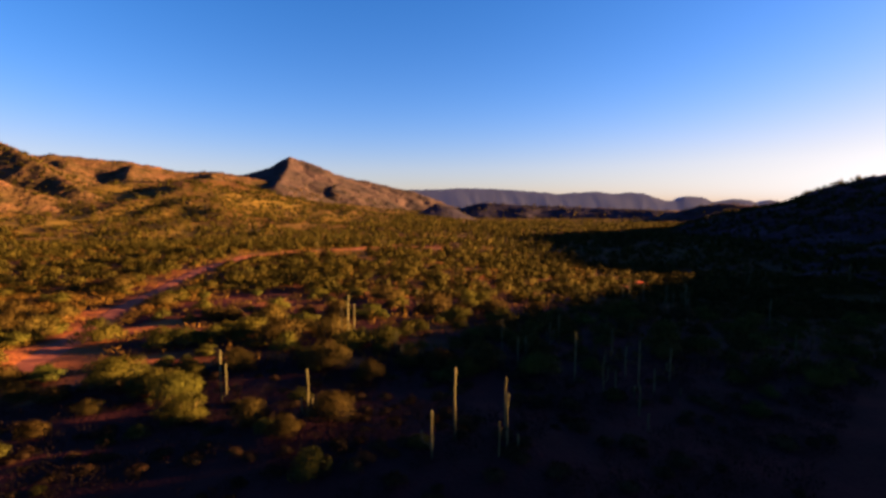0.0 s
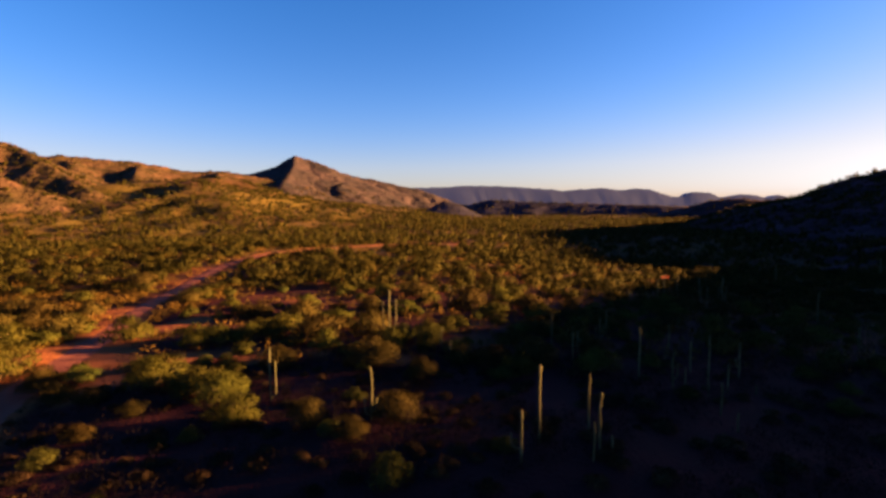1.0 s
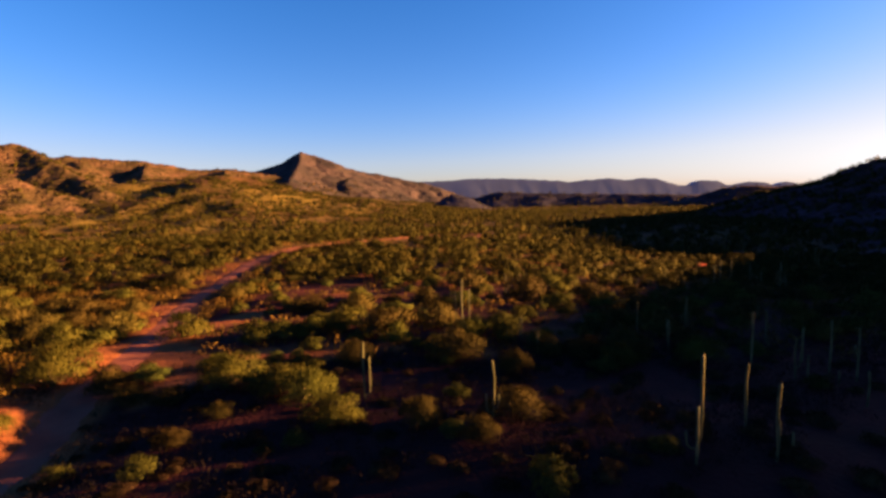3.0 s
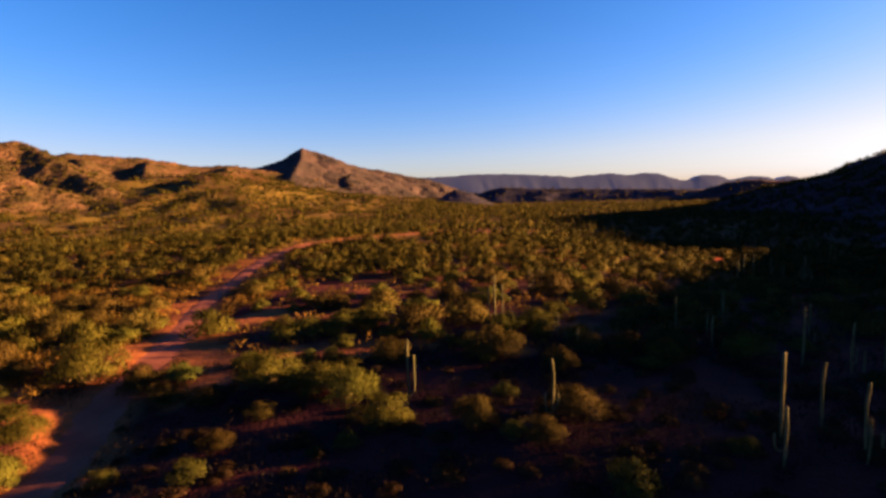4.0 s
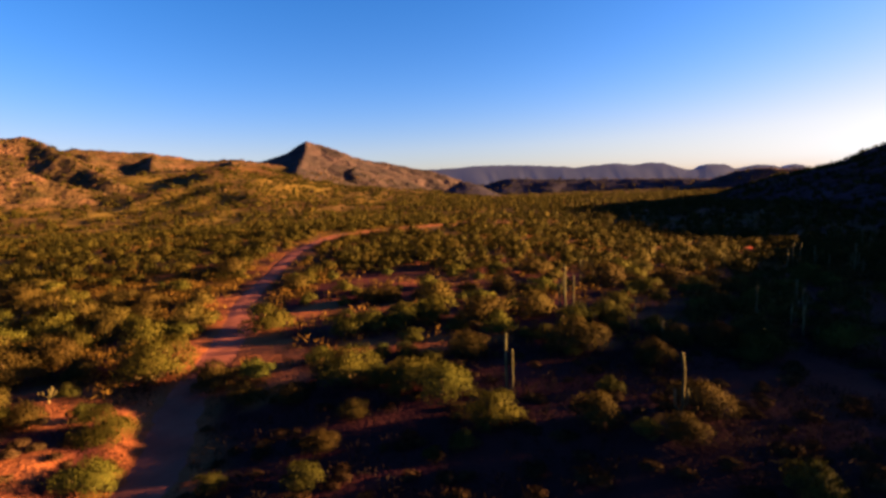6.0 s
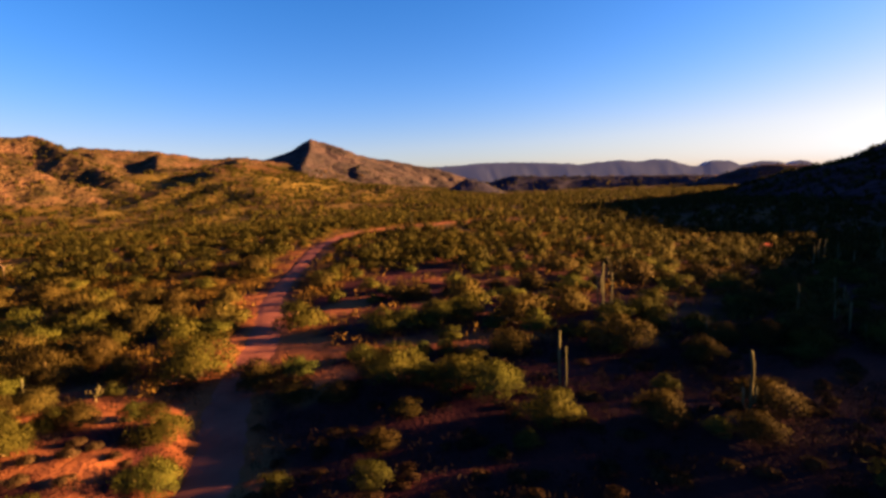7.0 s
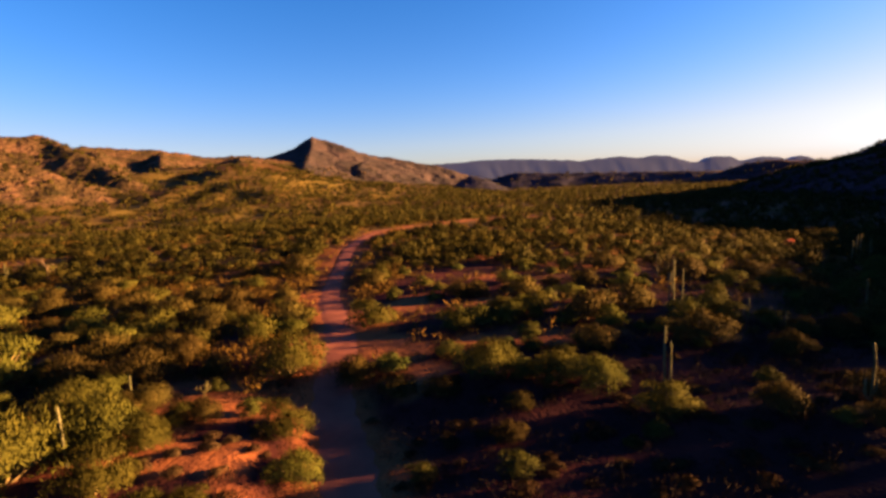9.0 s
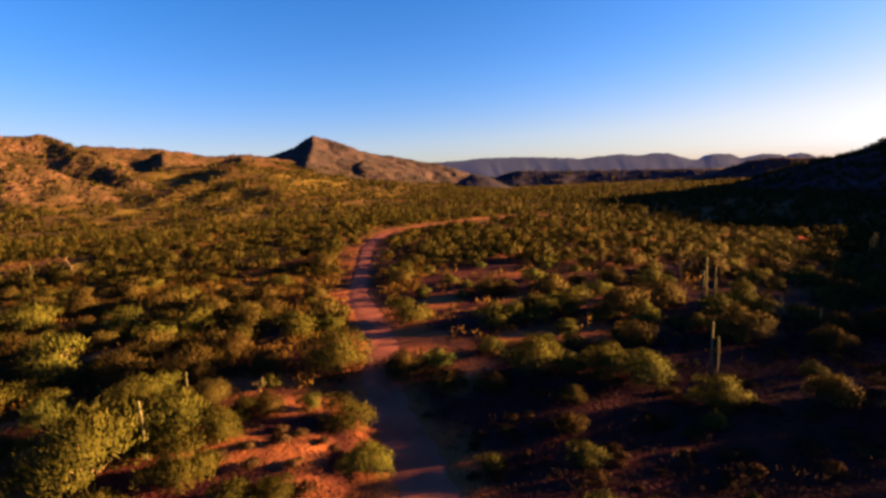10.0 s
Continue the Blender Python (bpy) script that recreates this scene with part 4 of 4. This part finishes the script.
def free_of_clearings(p):
    keep = np.ones(len(p), bool)
    for a, b, c in BARE:
        keep &= np.hypot(p[:, 0] - a, p[:, 1] - b) > c + 0.8
    return keep


def west_places(rng, count):
    p = low_places(47, 122, 0.9)(rng, count * 4)
    return p[(p[:, 0] < -52 - 8 * (p[:, 1] < 70)) & (free_of_clearings(p)) & (road_gap(p[:, 0], p[:, 1]) > 4)][:count]


scrub_field("dry_grass", "tall dry grass and twiggy brush filling the gaps between bushes", 16, 4200, west_places, 8, 34, 0.058, (1.0, 2.2), TUFT)


def boulder_field(count, seed):
    """Blocks of weathered granite that lie about on the far slopes."""
    rng = np.random.RandomState(seed)
    bm = bmesh.new()
    bmesh.ops.create_icosphere(bm, subdivisions=1, radius=1.0)
    ball = np.array([v.co for v in bm.verts])
    tris = np.array([[v.index for v in f.verts] for f in bm.faces])
    bm.free()
    d, a = rng.uniform(480, 1200, count * 6), np.radians(rng.uniform(-50, -4, count * 6))
    x, y = HUB[0] + d * np.sin(a), HUB[1] + d * np.cos(a)
    keep = np.where(value_noise(x / 60 + 8, y / 60) + 0.6 * value_noise(x / 17, y / 17) > 0.98)[0][:count]
    x, y = x[keep], y[keep]
    z = surface(x, y)
    pieces = []
    for px, py, pz in zip(x, y, z):
        size = rng.uniform(0.6, 1.9) * (1.6 if rng.rand() < 0.12 else 1.0)
        v = ball * (1 + 0.28 * rng.normal(size=(len(ball), 1))) * size * (rng.uniform(0.9, 1.5), rng.uniform(0.9, 1.5), rng.uniform(0.6, 1.0))
        t = rng.uniform(0, 6.28)
        v = np.stack([v[:, 0] * math.cos(t) - v[:, 1] * math.sin(t) + px, v[:, 0] * math.sin(t) + v[:, 1] * math.cos(t) + py, v[:, 2] + pz + 0.2 * size], -1)
        pieces.append((v, tris))
    v, f = join(pieces)
    ob = link_mesh("slope_boulders", v, f, BOULDER, None, False)
    tagged(ob, "weathered granite boulders strewn over the far slopes", "boulders", kind="stuff")


scrub_field("far_tufts", "dry grass and low brush on the far slopes", 18, 15000, wedge(200, 560), 6, 6, 0.20, (0.9, 2.0), TUFT)
boulder_field(1800, 21)
